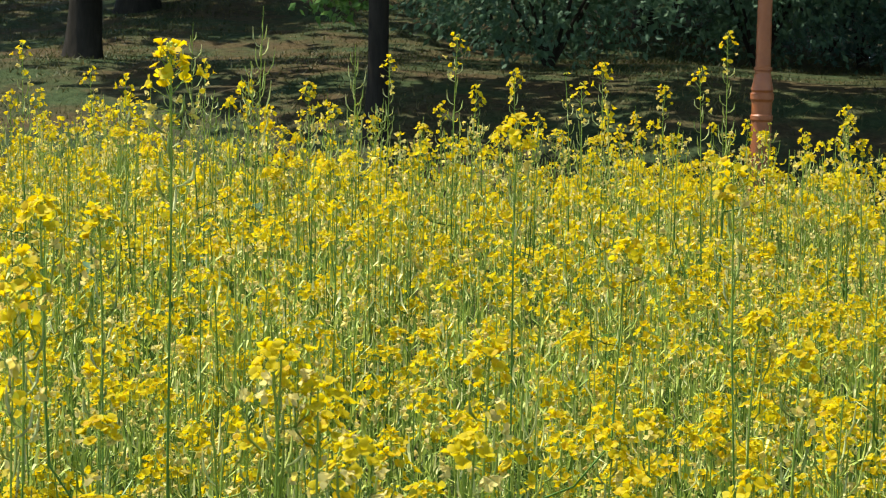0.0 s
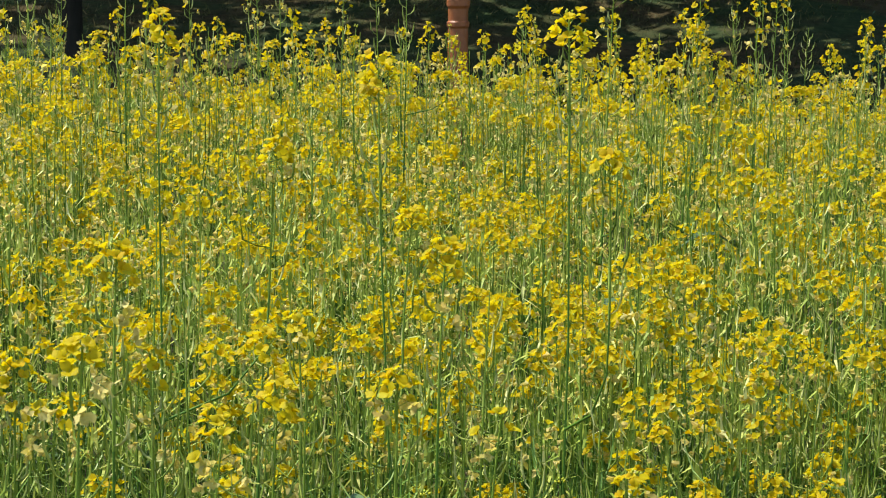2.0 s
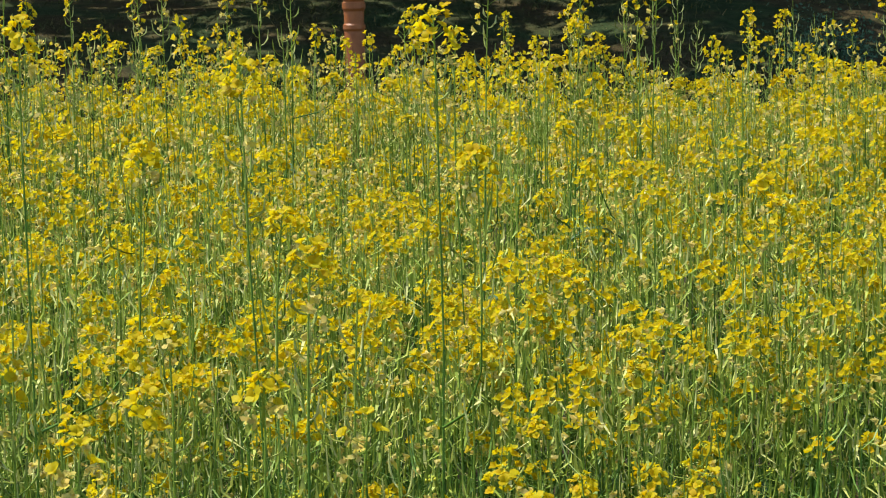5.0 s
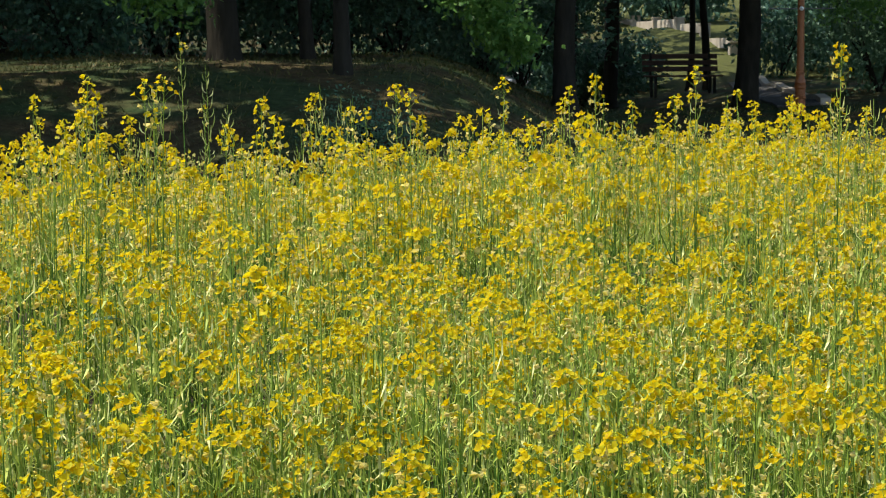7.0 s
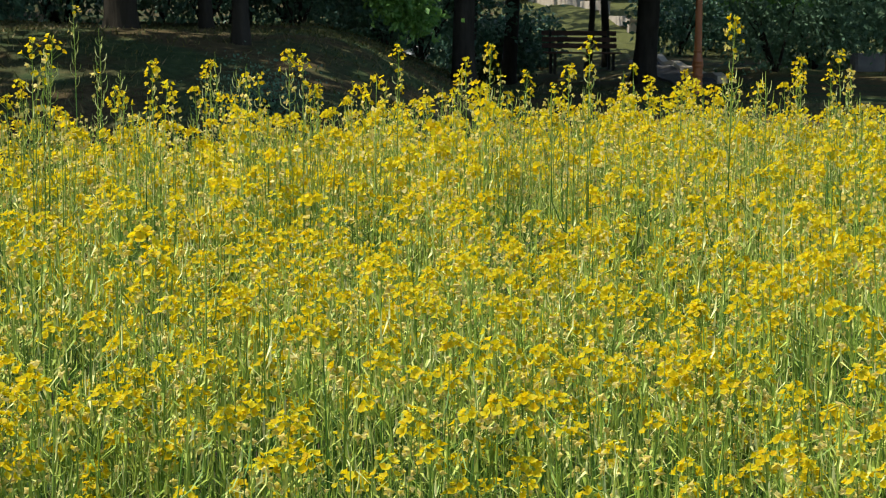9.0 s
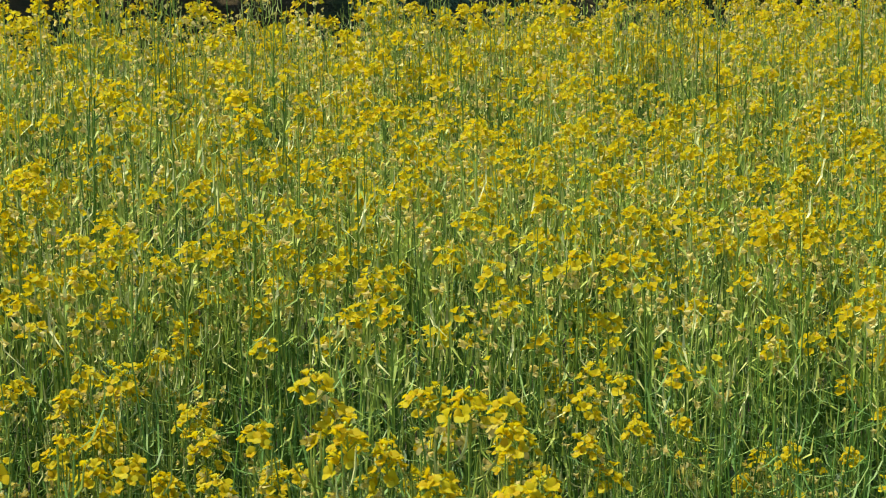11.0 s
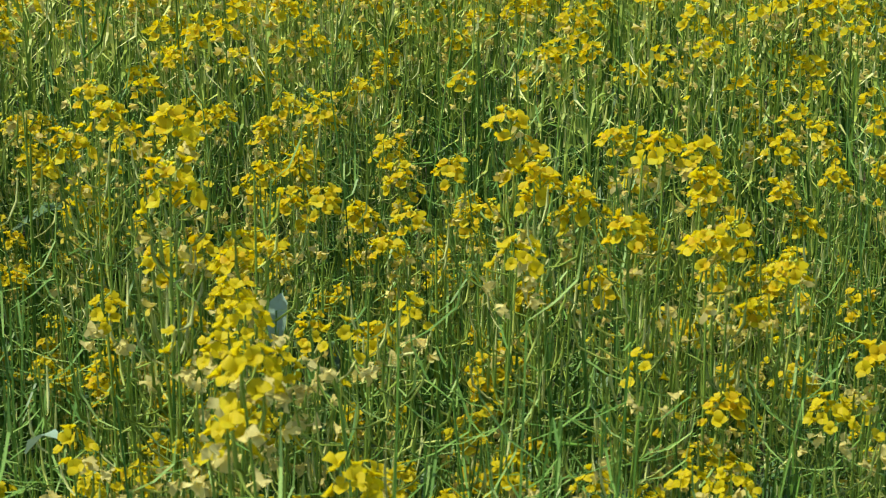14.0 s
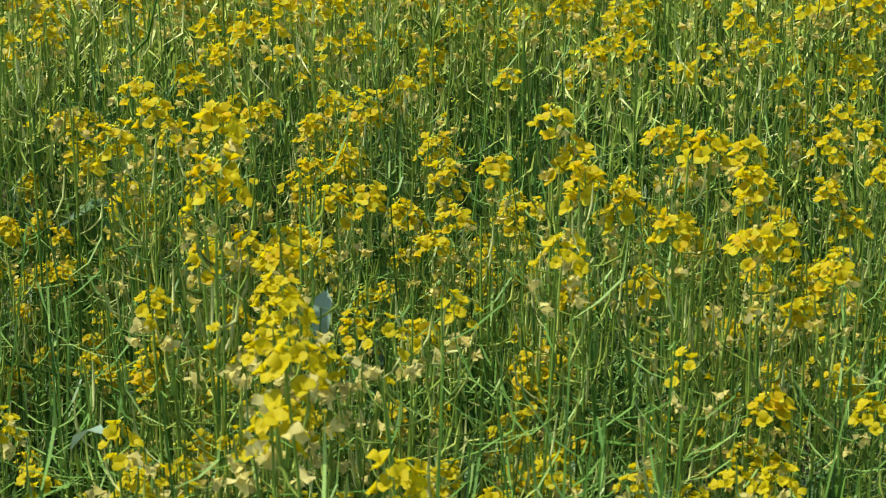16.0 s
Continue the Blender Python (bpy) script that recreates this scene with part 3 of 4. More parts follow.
def shrub(x, y, rx, ry, h, seed, leaf=None, size=0.11, dense=1.0):
    """Bush: several stems from one foot and an uneven mass of leaves down to the ground."""
    root = new("shrub")
    r = random.Random(seed)
    z0 = float(ground_z(x, y)) - 0.05
    root.matrix_basis = pose(x, y, z0)
    for i in range(6):
        g = Geo()
        t = r.uniform(0, 6.28)
        d = Vector((math.cos(t) * rx * 0.6, math.sin(t) * ry * 0.6, h * r.uniform(0.6, 0.9)))
        g.tube([Vector((0, 0, 0)), d * 0.4 + Vector((0, 0, 0.1)), d], [0.03, 0.02, 0.008], 0, 5)
        part("stem", g.mesh("stem", [BARK]), root)
    n = int(75 * dense * max(1.0, rx * h * 0.55))
    (v, t3), c = clumps((0, 0, h * 0.52), (rx, ry, h * 0.5), n, 22, 0.17, size * 1.15, seed, 0.2)
    v[:, 2] = np.maximum(v[:, 2], 0.0)
    part("foliage", bulk_mesh("foliage", v, t3, np.zeros(len(t3)), [leaf or SHRUB_LEAF], False), root)
    return root


EDGE_TREES = [
    # x, y, radius, height, crown radius, crown foot, lean
    (-12.45, 18.4, 0.165, 9.5, 2.9, 3.2, (0.01, 0.0)),
    (-15.46, 24.2, 0.24, 10.0, 3.0, 3.6, (0.0, 0.02)),
    (-7.55, 15.4, 0.085, 8.0, 4.0, 3.0, (0.05, 0.02)),
    (-2.30, 21.2, 0.15, 9.0, 3.6, 3.4, (0.0, 0.0)),
    (-1.61, 24.2, 0.075, 8.0, 2.8, 3.2, (0.0, 0.0)),
    (-0.91, 19.2, 0.07, 8.0, 3.1, 3.2, (0.03, 0.0)),
    (1.58, 25.2, 0.13, 9.0, 4.6, 3.4, (0.0, 0.0)),
    (2.35, 38.1, 0.19, 10.0, 6.0, 3.6, (0.0, 0.0)),
    (3.51, 42.1, 0.15, 10.0, 5.0, 3.8, (0.0, 0.0)),
    (4.51, 29.9, 0.16, 9.5, 3.2, 3.6, (0.0, 0.0)),
    (5.46, 44.9, 0.07, 8.0, 4.2, 3.6, (0.04, 0.0)),
    (5.58, 42.9, 0.08, 8.0, 5.0, 3.6, (-0.02, 0.0)),
]
# mostly added, unseen in the wood, for the shade of their crowns
BACK_TREES = [
    (9.08, 33.0, 0.13, 9.0, 3.4, 3.6, (0.0, 0.0)),
    (11.5, 26.0, 0.16, 9.5, 5.2, 3.2, (0.0, 0.0)),
    (-5.0, 27.0, 0.15, 9.5, 5.0, 3.4, (0.0, 0.0)),
    (-9.0, 27.5, 0.15, 9.5, 5.0, 3.4, (0.0, 0.0)),
    (-21.5, 17.0, 0.18, 9.5, 4.2, 3.4, (0.0, 0.0)),
    (-1.5, 31.0, 0.15, 9.5, 5.2, 3.4, (0.0, 0.0)),
    (-20.0, 24.0, 0.17, 10.0, 4.4, 3.6, (0.0, 0.0)),
    (13.5, 40.0, 0.17, 10.0, 5.0, 3.4, (0.0, 0.0)),
    (-13.5, 34.0, 0.17, 10.0, 5.4, 3.6, (0.0, 0.0)),
    (-23.0, 33.0, 0.18, 10.0, 5.6, 3.6, (0.0, 0.0)),
    (4.5, 54.2, 0.13, 9.5, 3.9, 4.2, (0.0, 0.0)),
]
TREES = EDGE_TREES + BACK_TREES
# crowns, above sight, are thinned and moved off their trunks to steer shade
THIN = {0: 0.6, 1: 0.6, 2: 0.85, 6: 1.5, 7: 0.5, 8: 0.5, 10: 0.3, 11: 0.3, 22: 0.45}
SHIFT = {22: (-0.8, 0.0), 14: (-2.6, -0.5), 0: (1.0, 0.0), 2: (1.0, 0.0), 3: (-0.4, 3.2), 4: (0.0, 1.6), 5: (-1.4, -1.8), 6: (0.6, 2.4), 8: (-0.5, -1.0), 9: (-2.5, -2.0), 12: (2.0, 2.5), 10: (-1.5, -1.0), 11: (-2.0, -1.5)}
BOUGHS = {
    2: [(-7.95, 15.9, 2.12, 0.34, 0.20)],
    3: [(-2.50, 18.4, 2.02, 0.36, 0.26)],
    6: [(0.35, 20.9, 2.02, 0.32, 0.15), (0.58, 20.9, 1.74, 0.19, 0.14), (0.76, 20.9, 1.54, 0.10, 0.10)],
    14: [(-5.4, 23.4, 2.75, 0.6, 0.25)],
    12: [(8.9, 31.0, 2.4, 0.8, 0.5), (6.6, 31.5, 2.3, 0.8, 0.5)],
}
for i, (x, y, rad, h, cr, cz, lean) in enumerate(TREES):
    tagged(tree(x, y, rad, h, cr, cz, 100 + 7 * i, lean, BOUGHS.get(i, ()), n_clump=int(7.5 * cr * cr * THIN.get(i, 1.0)), shift=SHIFT.get(i, (0, 0))), "dark-barked broadleaf tree shading the grassy bank", "tree", "trees behind the field")

NEAR_SHRUBS = [
    # x, y, half widths, height
    (-7.9, 20.6, 1.9, 1.2, 2.3), (-6.2, 23.0, 1.6, 1.2, 2.6), (-9.2, 22.6, 1.4, 1.0, 1.7),
    (-4.0, 29.5, 2.2, 1.4, 3.0), (-0.6, 29.5, 2.0, 1.3, 2.6), (-7.0, 30.0, 2.4, 1.4, 3.2),
    (1.2, 30.5, 1.4, 0.9, 1.9), (7.2, 33.2, 1.5, 1.1, 2.4), (8.6, 36.5, 1.6, 1.1, 2.8), (10.6, 37.5, 1.8, 1.2, 3.0),
    (-2.0, 36.0, 2.6, 1.5, 3.4), (0.6, 44.0, 2.4, 1.5, 3.4), (2.6, 47.5, 0.9, 0.8, 1.2), (-11.0, 33.0, 2.6, 1.5, 3.0), (-15.5, 30.0, 2.4, 1.5, 2.6),
]
FAR_SHRUBS = [
    (12.5, 45.0, 2.6, 1.5, 3.6), (10.2, 50.0, 2.4, 1.4, 3.4), (-5.5, 42.0, 3.0, 1.6, 3.8), (-0.6, 16.3, 0.4, 0.3, 0.3),
    (3.4, 64.5, 2.8, 1.5, 4.2), (7.2, 63.0, 2.8, 1.5, 4.4), (10.6, 58.0, 2.6, 1.5, 4.2), (-0.5, 64.0, 3.0, 1.5, 4.4), (8.9, 30.6, 1.2, 0.9, 1.9), (9.4, 46.0, 1.0, 0.8, 1.4), (3.1, 44.8, 0.9, 0.6, 1.3), (3.7, 44.2, 0.75, 0.6, 1.65), (4.3, 46.6, 0.8, 0.5, 1.45), (-2.9, 33.0, 1.7, 1.0, 2.3), (-0.9, 33.8, 1.7, 1.0, 2.2), (0.7, 33.4, 1.2, 0.9, 1.9), (-4.6, 32.6, 1.4, 1.0, 2.2), (0.9, 37.0, 1.5, 1.0, 2.4), (7.7, 46.0, 1.1, 0.8, 1.7), (8.7, 47.6, 1.2, 0.9, 2.0), (-1.9, 28.5, 1.6, 1.0, 1.5), (-5.7, 26.2, 1.7, 1.0, 2.1), (-4.4, 24.6, 0.9, 0.7, 1.0),
]
for i, (x, y, rx, ry, h) in enumerate(NEAR_SHRUBS + FAR_SHRUBS):
    # brighter leaf colour stands for light on these shrubs; the low one shares it
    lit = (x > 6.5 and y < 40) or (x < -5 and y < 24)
    tagged(shrub(x, y, rx, ry, h, 900 + 5 * i, leaf=LIT_SHRUB_LEAF if lit or h < 0.5 else None, size=0.03 if h < 0.5 else (0.085 if y < 35 else 0.13), dense=1.5 if y < 35 else 0.9), "dense dark green shrub under the trees", "shrub", "shrubs under the trees")

# a belt of woodland far behind closes the view
far = []
for i in range(60):
    a = -75 + 150 * i / 59
    rr = 78 + 14 * math.sin(i * 1.7)
    far.append((rr * math.sin(radians(a)), rr * math.cos(radians(a)), 4.0 + 1.5 * math.sin(i * 2.3), i))
vs, ts, base = [], [], 0
for x, y, h, i in far:
    (v, t3), c = clumps((x, y, float(ground_z(x, y)) + h * 0.75), (3.6, 2.4, h), 60, 9, 0.6, 0.66, 3000 + i, 0.3)
    vs.append(v)
    ts.append(t3 + base)
    base += len(v)
v, t3 = np.concatenate(vs), np.concatenate(ts)
tagged(new("woodland_belt", bulk_mesh("woodland_belt", v, t3, np.zeros(len(t3)), [SHRUB_LEAF], False)), "distant dark green woodland behind the park", "woodland", kind="stuff")

# rough grass on the bank
r = np.random.RandomState(5)
count = 75000
px = r.uniform(-19, 6, count)
py = 11.3 + 17 * r.uniform(0, 1, count) ** 1.4
keep = np.sin(px * 1.9 + 0.7 * py) + np.sin(py * 2.3 - px) + r.normal(0, 0.8, count) > -0.6
px, py = px[keep], py[keep]
pz = ground_z(px, py)
ang, hh = r.uniform(0, 6.28, len(px)), r.uniform(0.02, 0.055, len(px)) * (1 + 0.6 * (r.uniform(0, 1, len(px)) > 0.9))
bx, by = np.cos(ang) * 0.009, np.sin(ang) * 0.009
tipx, tipy = px + r.normal(0, 0.04, len(px)), py + r.normal(0, 0.04, len(px))
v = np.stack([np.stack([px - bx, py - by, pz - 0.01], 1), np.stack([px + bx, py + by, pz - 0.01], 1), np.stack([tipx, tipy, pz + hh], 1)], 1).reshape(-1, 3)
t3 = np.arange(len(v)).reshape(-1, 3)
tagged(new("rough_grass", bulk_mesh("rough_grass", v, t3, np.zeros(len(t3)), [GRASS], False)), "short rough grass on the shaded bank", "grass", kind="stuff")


# ---- lamp posts ----
def lamp_post(x, y, height, base_z, ring, arm):
    """Slim cast post; ring: how far the pedestal lifts the collar."""
    root = new("lamp_post")
    root.matrix_basis = pose(x, y, base_z)
    up = ring
    part("pedestal", lathe("pedestal", [(-0.1, 0.13), (0.05, 0.13), (0.07, 0.10), (0.12, 0.098), (0.15, 0.075), (0.80 + up, 0.067), (0.815 + up, 0.075), (0.84 + up, 0.075), (0.85 + up, 0.066)], RUST_PAINT), root, "ringed brick-red cast pedestal")
    part("collar", lathe("collar", [(0.85 + up, 0.066), (0.93 + up, 0.068), (0.95 + up, 0.078), (0.985 + up, 0.078), (0.995 + up, 0.068), (1.01 + up, 0.074), (1.03 + up, 0.070), (1.12 + up, 0.053), (1.135 + up, 0.053), (1.14 + up, 0.061), (1.16 + up, 0.061), (1.165 + up, 0.05)], RUST_PAINT), root)
    part("shaft", lathe("shaft", [(1.165 + up, 0.05), (2.0 + up, 0.046), (height, 0.038), (height + 0.03, 0.02)], RUST_PAINT), root, "slender painted shaft")
    if arm:
        g = Geo()
        g.tube([Vector((-0.43, 0, arm)), Vector((0.43, 0, arm))], 0.008, 0, 8)
        part("banner_rod", g.mesh("banner_rod", [GREY_STONE]), root, "thin grey cross rod")
        bm = bmesh.new()
        bmesh.ops.create_uvsphere(bm, u_segments=12, v_segments=8, radius=0.03)
        bmesh.ops.translate(bm, vec=(0, -0.05, arm), verts=bm.verts)
        part("clamp", bm_mesh("clamp", bm, WHITE_PAINT, True), root, "small white clamp")
    return tagged(root, "brick-red ornamental lamp post with ringed pedestal", "lamp post", "lamp posts")


lamp_post(-3.57, 13.18, 3.6, float(ground_z(-3.57, 13.18)) - 0.02, 1.29 - float(ground_z(-3.57, 13.18)) - 1.0, 0)
lamp_post(4.79, 27.0, 3.6, 0.0, -0.09, 1.91)


# ---- promenade, kerb, parapet, bench ----
def strip(name, line, width, lift, thick, mat):
    """A paved strip that follows a line over the ground, with real thickness."""
    g = Geo()
    rows = []
    for i, p in enumerate(line):
        a, c = line[max(i - 1, 0)], line[min(i + 1, len(line) - 1)]
        d = Vector((c[0] - a[0], c[1] - a[1], 0)).normalized()
        s = Vector((-d.y, d.x, 0)) * width / 2
        for side in (-1, 1):
            x, y = p[0] + s.x * side, p[1] + s.y * side
            z = float(ground_z(x, y)) + lift
            rows += [(x, y, z), (x, y, z - thick)]
    faces = []
    for i in range(len(line) - 1):
        k, m = i * 4, i * 4 + 4
        faces += [(k, k + 2, m + 2, m), (k, m, m + 1, k + 1), (k + 2, k + 3, m + 3, m + 2)]
    faces += [(0, 1, 3, 2), (len(rows) - 4, len(rows) - 2, len(rows) - 1, len(rows) - 3)]
    g.add(rows, faces, 0)
    me = g.mesh(name, [mat], False)
    bmx = bmesh.new()
    bmx.from_mesh(me)
    bmesh.ops.recalc_face_normals(bmx, faces=bmx.faces)
    bmx.to_mesh(me)
    bmx.free()
    return new(name, me)


path_line = [(4.98 + 0.10 * i, 28.2 + i * 1.0) for i in range(17)]
tagged(strip("pavement", path_line, 0.6, 0.03, 0.2, PAVING), "grey paved footpath in the shade of trees", "footpath", kind="structure")
kerb_line = [(x + 0.38, y) for x, y in path_line]
tagged(strip("kerb", kerb_line, 0.14, 0.10, 0.3, CONCRETE), "pale concrete kerb beside the footpath", "kerb", kind="structure")

# parapet: square posts with panels between them on the grassy slope
p0, p1 = Vector((5.7, 66.0, 0)), Vector((7.25, 50.3, 0))
d = (p1 - p0)
yaw = math.atan2(d.y, d.x)
n_post = 6
parapet = new("parapet")
parapet.matrix_basis = pose(p0.x, p0.y, 0)
for i in range(n_post):
    p = p0 + d * i / (n_post - 1)
    z = float(ground_z(p.x, p.y))
    post = part("parapet_post", box("parapet_post", (0.25, 0.25, 0.33), (0, 0, 0.165), CONCRETE, 0.02), parapet, m=pose(p.x - p0.x, p.y - p0.y, z - 0.05, 0, 0, math.degrees(yaw)))
    part("cap", box("cap", (0.29, 0.29, 0.05), (0, 0, 0.355), CONCRETE, 0.02), post)
    if i < n_post - 1:
        m2 = p + d / (n_post - 1) / 2
        z = float(ground_z(m2.x, m2.y))
        part("parapet_panel", box("parapet_panel", (d.length / (n_post - 1) - 0.72, 0.12, 0.26), (0, 0, 0.13), CONCRETE, 0.015), parapet, m=pose(m2.x - p0.x, m2.y - p0.y, z - 0.05, 0, 0, math.degrees(yaw)))
tagged(parapet, "pale concrete parapet of posts and panels on the slope", "parapet")

# low grey blocks at the edge of the wood
for i, x in enumerate((9.35, 10.2, 11.05)):
    blk = new("stone_block", box("stone_block", (0.72, 0.45, 0.34), (0, 0, 0.17), GREY_STONE, 0.03, 0.05 * i))
    blk.matrix_basis = pose(x, 35.2 + 0.15 * i, float(ground_z(x, 35.2)) - 0.03)
    tagged(blk, "low grey stone block under dark shrubs", "stone block", "stone blocks")


def bench(x, y, turn):
    root = new("bench")
    root.matrix_basis = pose(x, y, float(ground_z(x, y)) - 0.01, 0, 0, turn)
    for i in range(4):
        part("seat_slat", box("seat_slat", (1.6, 0.085, 0.035), (0, -0.17 + i * 0.105, 0.44), BENCH_WOOD, 0.008), root)
    for i in range(3):
        part("back_slat", box("back_slat", (1.6, 0.03, 0.10), (0, 0.25 + 0.03 * i, 0.58 + 0.13 * i), BENCH_WOOD, 0.008), root)
    for sx in (-0.62, 0.62):
        for sy in (-0.15, 0.2):
            part("leg", box("leg", (0.06, 0.06, 0.43), (sx, sy, 0.215), DARK_IRON, 0.008), root)
        part("back_post", box("back_post", (0.05, 0.05, 0.52), (sx, 0.30, 0.66), DARK_IRON, 0.008), root)
    return tagged(root, "red-brown slatted timber bench with dark frame", "bench")


bench(4.95, 41.5, 8)

# small white marker post on the far slope
mk = new("marker_post")
mk.matrix_basis = pose(1.82, 48.2, float(ground_z(1.82, 48.2)) - 0.05)
part("post", lathe("post", [(0, 0.09), (0.85, 0.09), (0.9, 0.07)], WHITE_PAINT, 16), mk)
part("cap", lathe("cap", [(0.9, 0.10), (1.0, 0.10), (1.05, 0.05)], DARK_IRON, 16), mk, "dark cap")
tagged(mk, "small white marker post on the grass", "marker post")

# pale thing under the low bough, built as a crumpled sheet
g = Geo()
rows = 9
grid = [(-0.32 + 0.64 * i / (rows - 1), -0.2 + 0.4 * j / (rows - 1)) for j in range(rows) for i in range(rows)]
g.add([(u, v2, 0.06 + 0.16 * math.exp(-((u - 0.05) ** 2 * 14 + v2 * v2 * 30)) + 0.02 * math.sin(u * 31 + v2 * 17)) for u, v2 in grid],
      [(j * rows + i, j * rows + i + 1, (j + 1) * rows + i + 1, (j + 1) * rows + i) for j in range(rows - 1) for i in range(rows - 1)], 0)
sheet = new("plastic_sheet", g.mesh("plastic_sheet", [SHEET]))
sheet.matrix_basis = pose(1.11, 32.2, float(ground_z(1.11, 32.2)) - 0.03, 0, 0, -12)
sm = sheet.modifiers.new("thickness", "SOLIDIFY")
sm.thickness = 0.02
tagged(sheet, "crumpled pale sheet shape lying under the trees", "sheet")

# ---- the field ----
EYE = Vector((0.08, 0.2, 0))                     # where the path skirts the crop


def field_edge(x):
    return min(11.0, max(8.7, 9.9 + 0.7 * x)) + 0.25 * math.sin(x * 1.9)


# tips of the plants that overtop the crop
TALL_LEFT = [(-3.01, 4.14, 1.52), (-3.21, 4.49, 1.40), (-2.90, 4.42, 1.44), (-2.97, 4.74, 1.52), (-2.90, 4.81, 1.48), (-2.32, 4.30, 1.44), (-2.24, 4.27, 1.39), (-2.58, 5.29, 1.50), (-2.11, 4.68, 1.48), (-2.05, 4.67, 1.48), (-2.53, 5.54, 1.37), (-2.08, 4.99, 1.40), (-2.19, 5.46, 1.31), (-1.87, 5.08, 1.50), (-1.78, 5.33, 1.49), (-1.51, 4.75, 1.43), (-1.62, 5.37, 1.50), (-1.64, 5.68, 1.38), (-1.38, 5.28, 1.33), (-1.34, 5.58, 1.32), (-3.19, 4.70, 1.42), (-2.75, 4.05, 1.35), (-2.80, 5.07, 1.35), (-2.78, 4.83, 1.32), (-1.84, 4.84, 1.37), (-2.08, 4.37, 1.33), (-3.42, 4.85, 1.29), (-3.21, 4.37, 1.33), (-1.12, 4.60, 1.35), (-1.09, 4.61, 1.34)]
TALL_MID = [(-0.61, 2.67, 1.44), (-0.69, 3.16, 1.40), (-0.74, 3.66, 1.40), (-0.87, 4.65, 1.34), (-0.89, 5.46, 1.39), (-0.81, 5.17, 1.32), (-0.71, 4.49, 1.41), (-0.72, 4.48, 1.38), (-0.76, 5.19, 1.34), (-0.59, 4.50, 1.38), (-0.55, 4.51, 1.37), (-0.48, 5.02, 1.36), (-0.48, 5.23, 1.30), (-0.41, 5.23, 1.31)]
TALL_RIGHT = [(-0.17, 5.75, 1.30), (-0.08, 5.45, 1.41), (-0.01, 5.25, 1.37), (-0.04, 5.25, 1.34), (0.21, 5.75, 1.34), (0.17, 5.75, 1.30), (0.30, 6.25, 1.25), (0.47, 5.84, 1.35), (0.57, 5.83, 1.31), (0.52, 5.84, 1.29), (0.62, 5.22, 1.43), (0.67, 5.22, 1.39), (0.69, 6.22, 1.23), (0.85, 6.20, 1.24), (0.93, 5.38, 1.33), (1.02, 5.16, 1.43), (1.14, 5.44, 1.30), (1.40, 6.10, 1.34), (1.38, 6.11, 1.30), (1.39, 5.59, 1.36), (1.37, 5.60, 1.29), (1.17, 6.15, 1.26), (0.89, 5.69, 1.30)]
SPIRES = [(-2.23, 5.78, 1.46), (-1.09, 8.17, 1.37), (-1.00, 8.18, 1.56), (0.09, 7.25, 1.25), (0.45, 7.24, 1.25)]
PODDED = [(-3.23, 5.30, 1.59), (-3.05, 5.40, 1.64), (-2.81, 5.53, 1.53), (-0.90, 8.20, 1.36), (-0.45, 8.24, 1.24), (-0.37, 8.24, 1.28)]
# heads that stand out among the near ones
HEADS_LEFT = [(-1.25, 1.94, 1.42), (-1.31, 1.90, 1.37), (-1.06, 1.82, 1.23), (-1.06, 1.87, 1.22), (-1.02, 1.84, 1.17), (-0.98, 1.80, 1.13), (-1.00, 1.96, 1.12), (-0.91, 2.00, 1.13), (-0.88, 2.01, 1.10), (-1.11, 2.57, 1.34), (-0.88, 2.44, 1.09), (-0.64, 2.39, 1.14), (-0.66, 2.29, 1.11), (-0.68, 2.18, 1.08), (-1.17, 1.57, 1.33), (-1.36, 1.98, 1.16), (-1.18, 1.98, 1.16), (-0.79, 2.46, 1.39), (-0.39, 2.87, 0.95), (-0.52, 3.10, 1.07), (0.30, 3.60, 0.88), (-0.25, 3.40, 1.05), (-0.18, 3.29, 0.92), (0.66, 3.56, 1.02), (0.53, 3.90, 0.90), (0.76, 3.12, 1.00)]
HEADS_MID = [(-0.43, 2.18, 0.93), (-0.37, 2.06, 0.95), (-0.35, 2.02, 0.91), (-0.26, 1.87, 0.94), (-0.16, 1.97, 0.97), (-0.16, 2.03, 0.95), (-0.28, 2.43, 0.99), (-0.35, 2.99, 0.89), (-0.17, 1.72, 0.93), (-0.19, 1.82, 0.89), (-0.28, 1.75, 0.90), (-0.07, 1.75, 0.92), (-0.03, 1.69, 0.94), (-0.06, 2.16, 0.95), (-0.07, 2.37, 0.95), (0.05, 1.90, 1.02), (0.02, 2.00, 0.96), (0.09, 2.39, 0.87), (0.13, 2.42, 0.94), (0.14, 2.00, 0.91), (-0.00, 1.96, 0.91), (0.05, 1.70, 0.98), (0.01, 1.82, 0.92), (0.07, 2.01, 0.85), (0.12, 1.74, 0.92), (0.20, 1.83, 0.92), (0.26, 2.11, 0.91)]
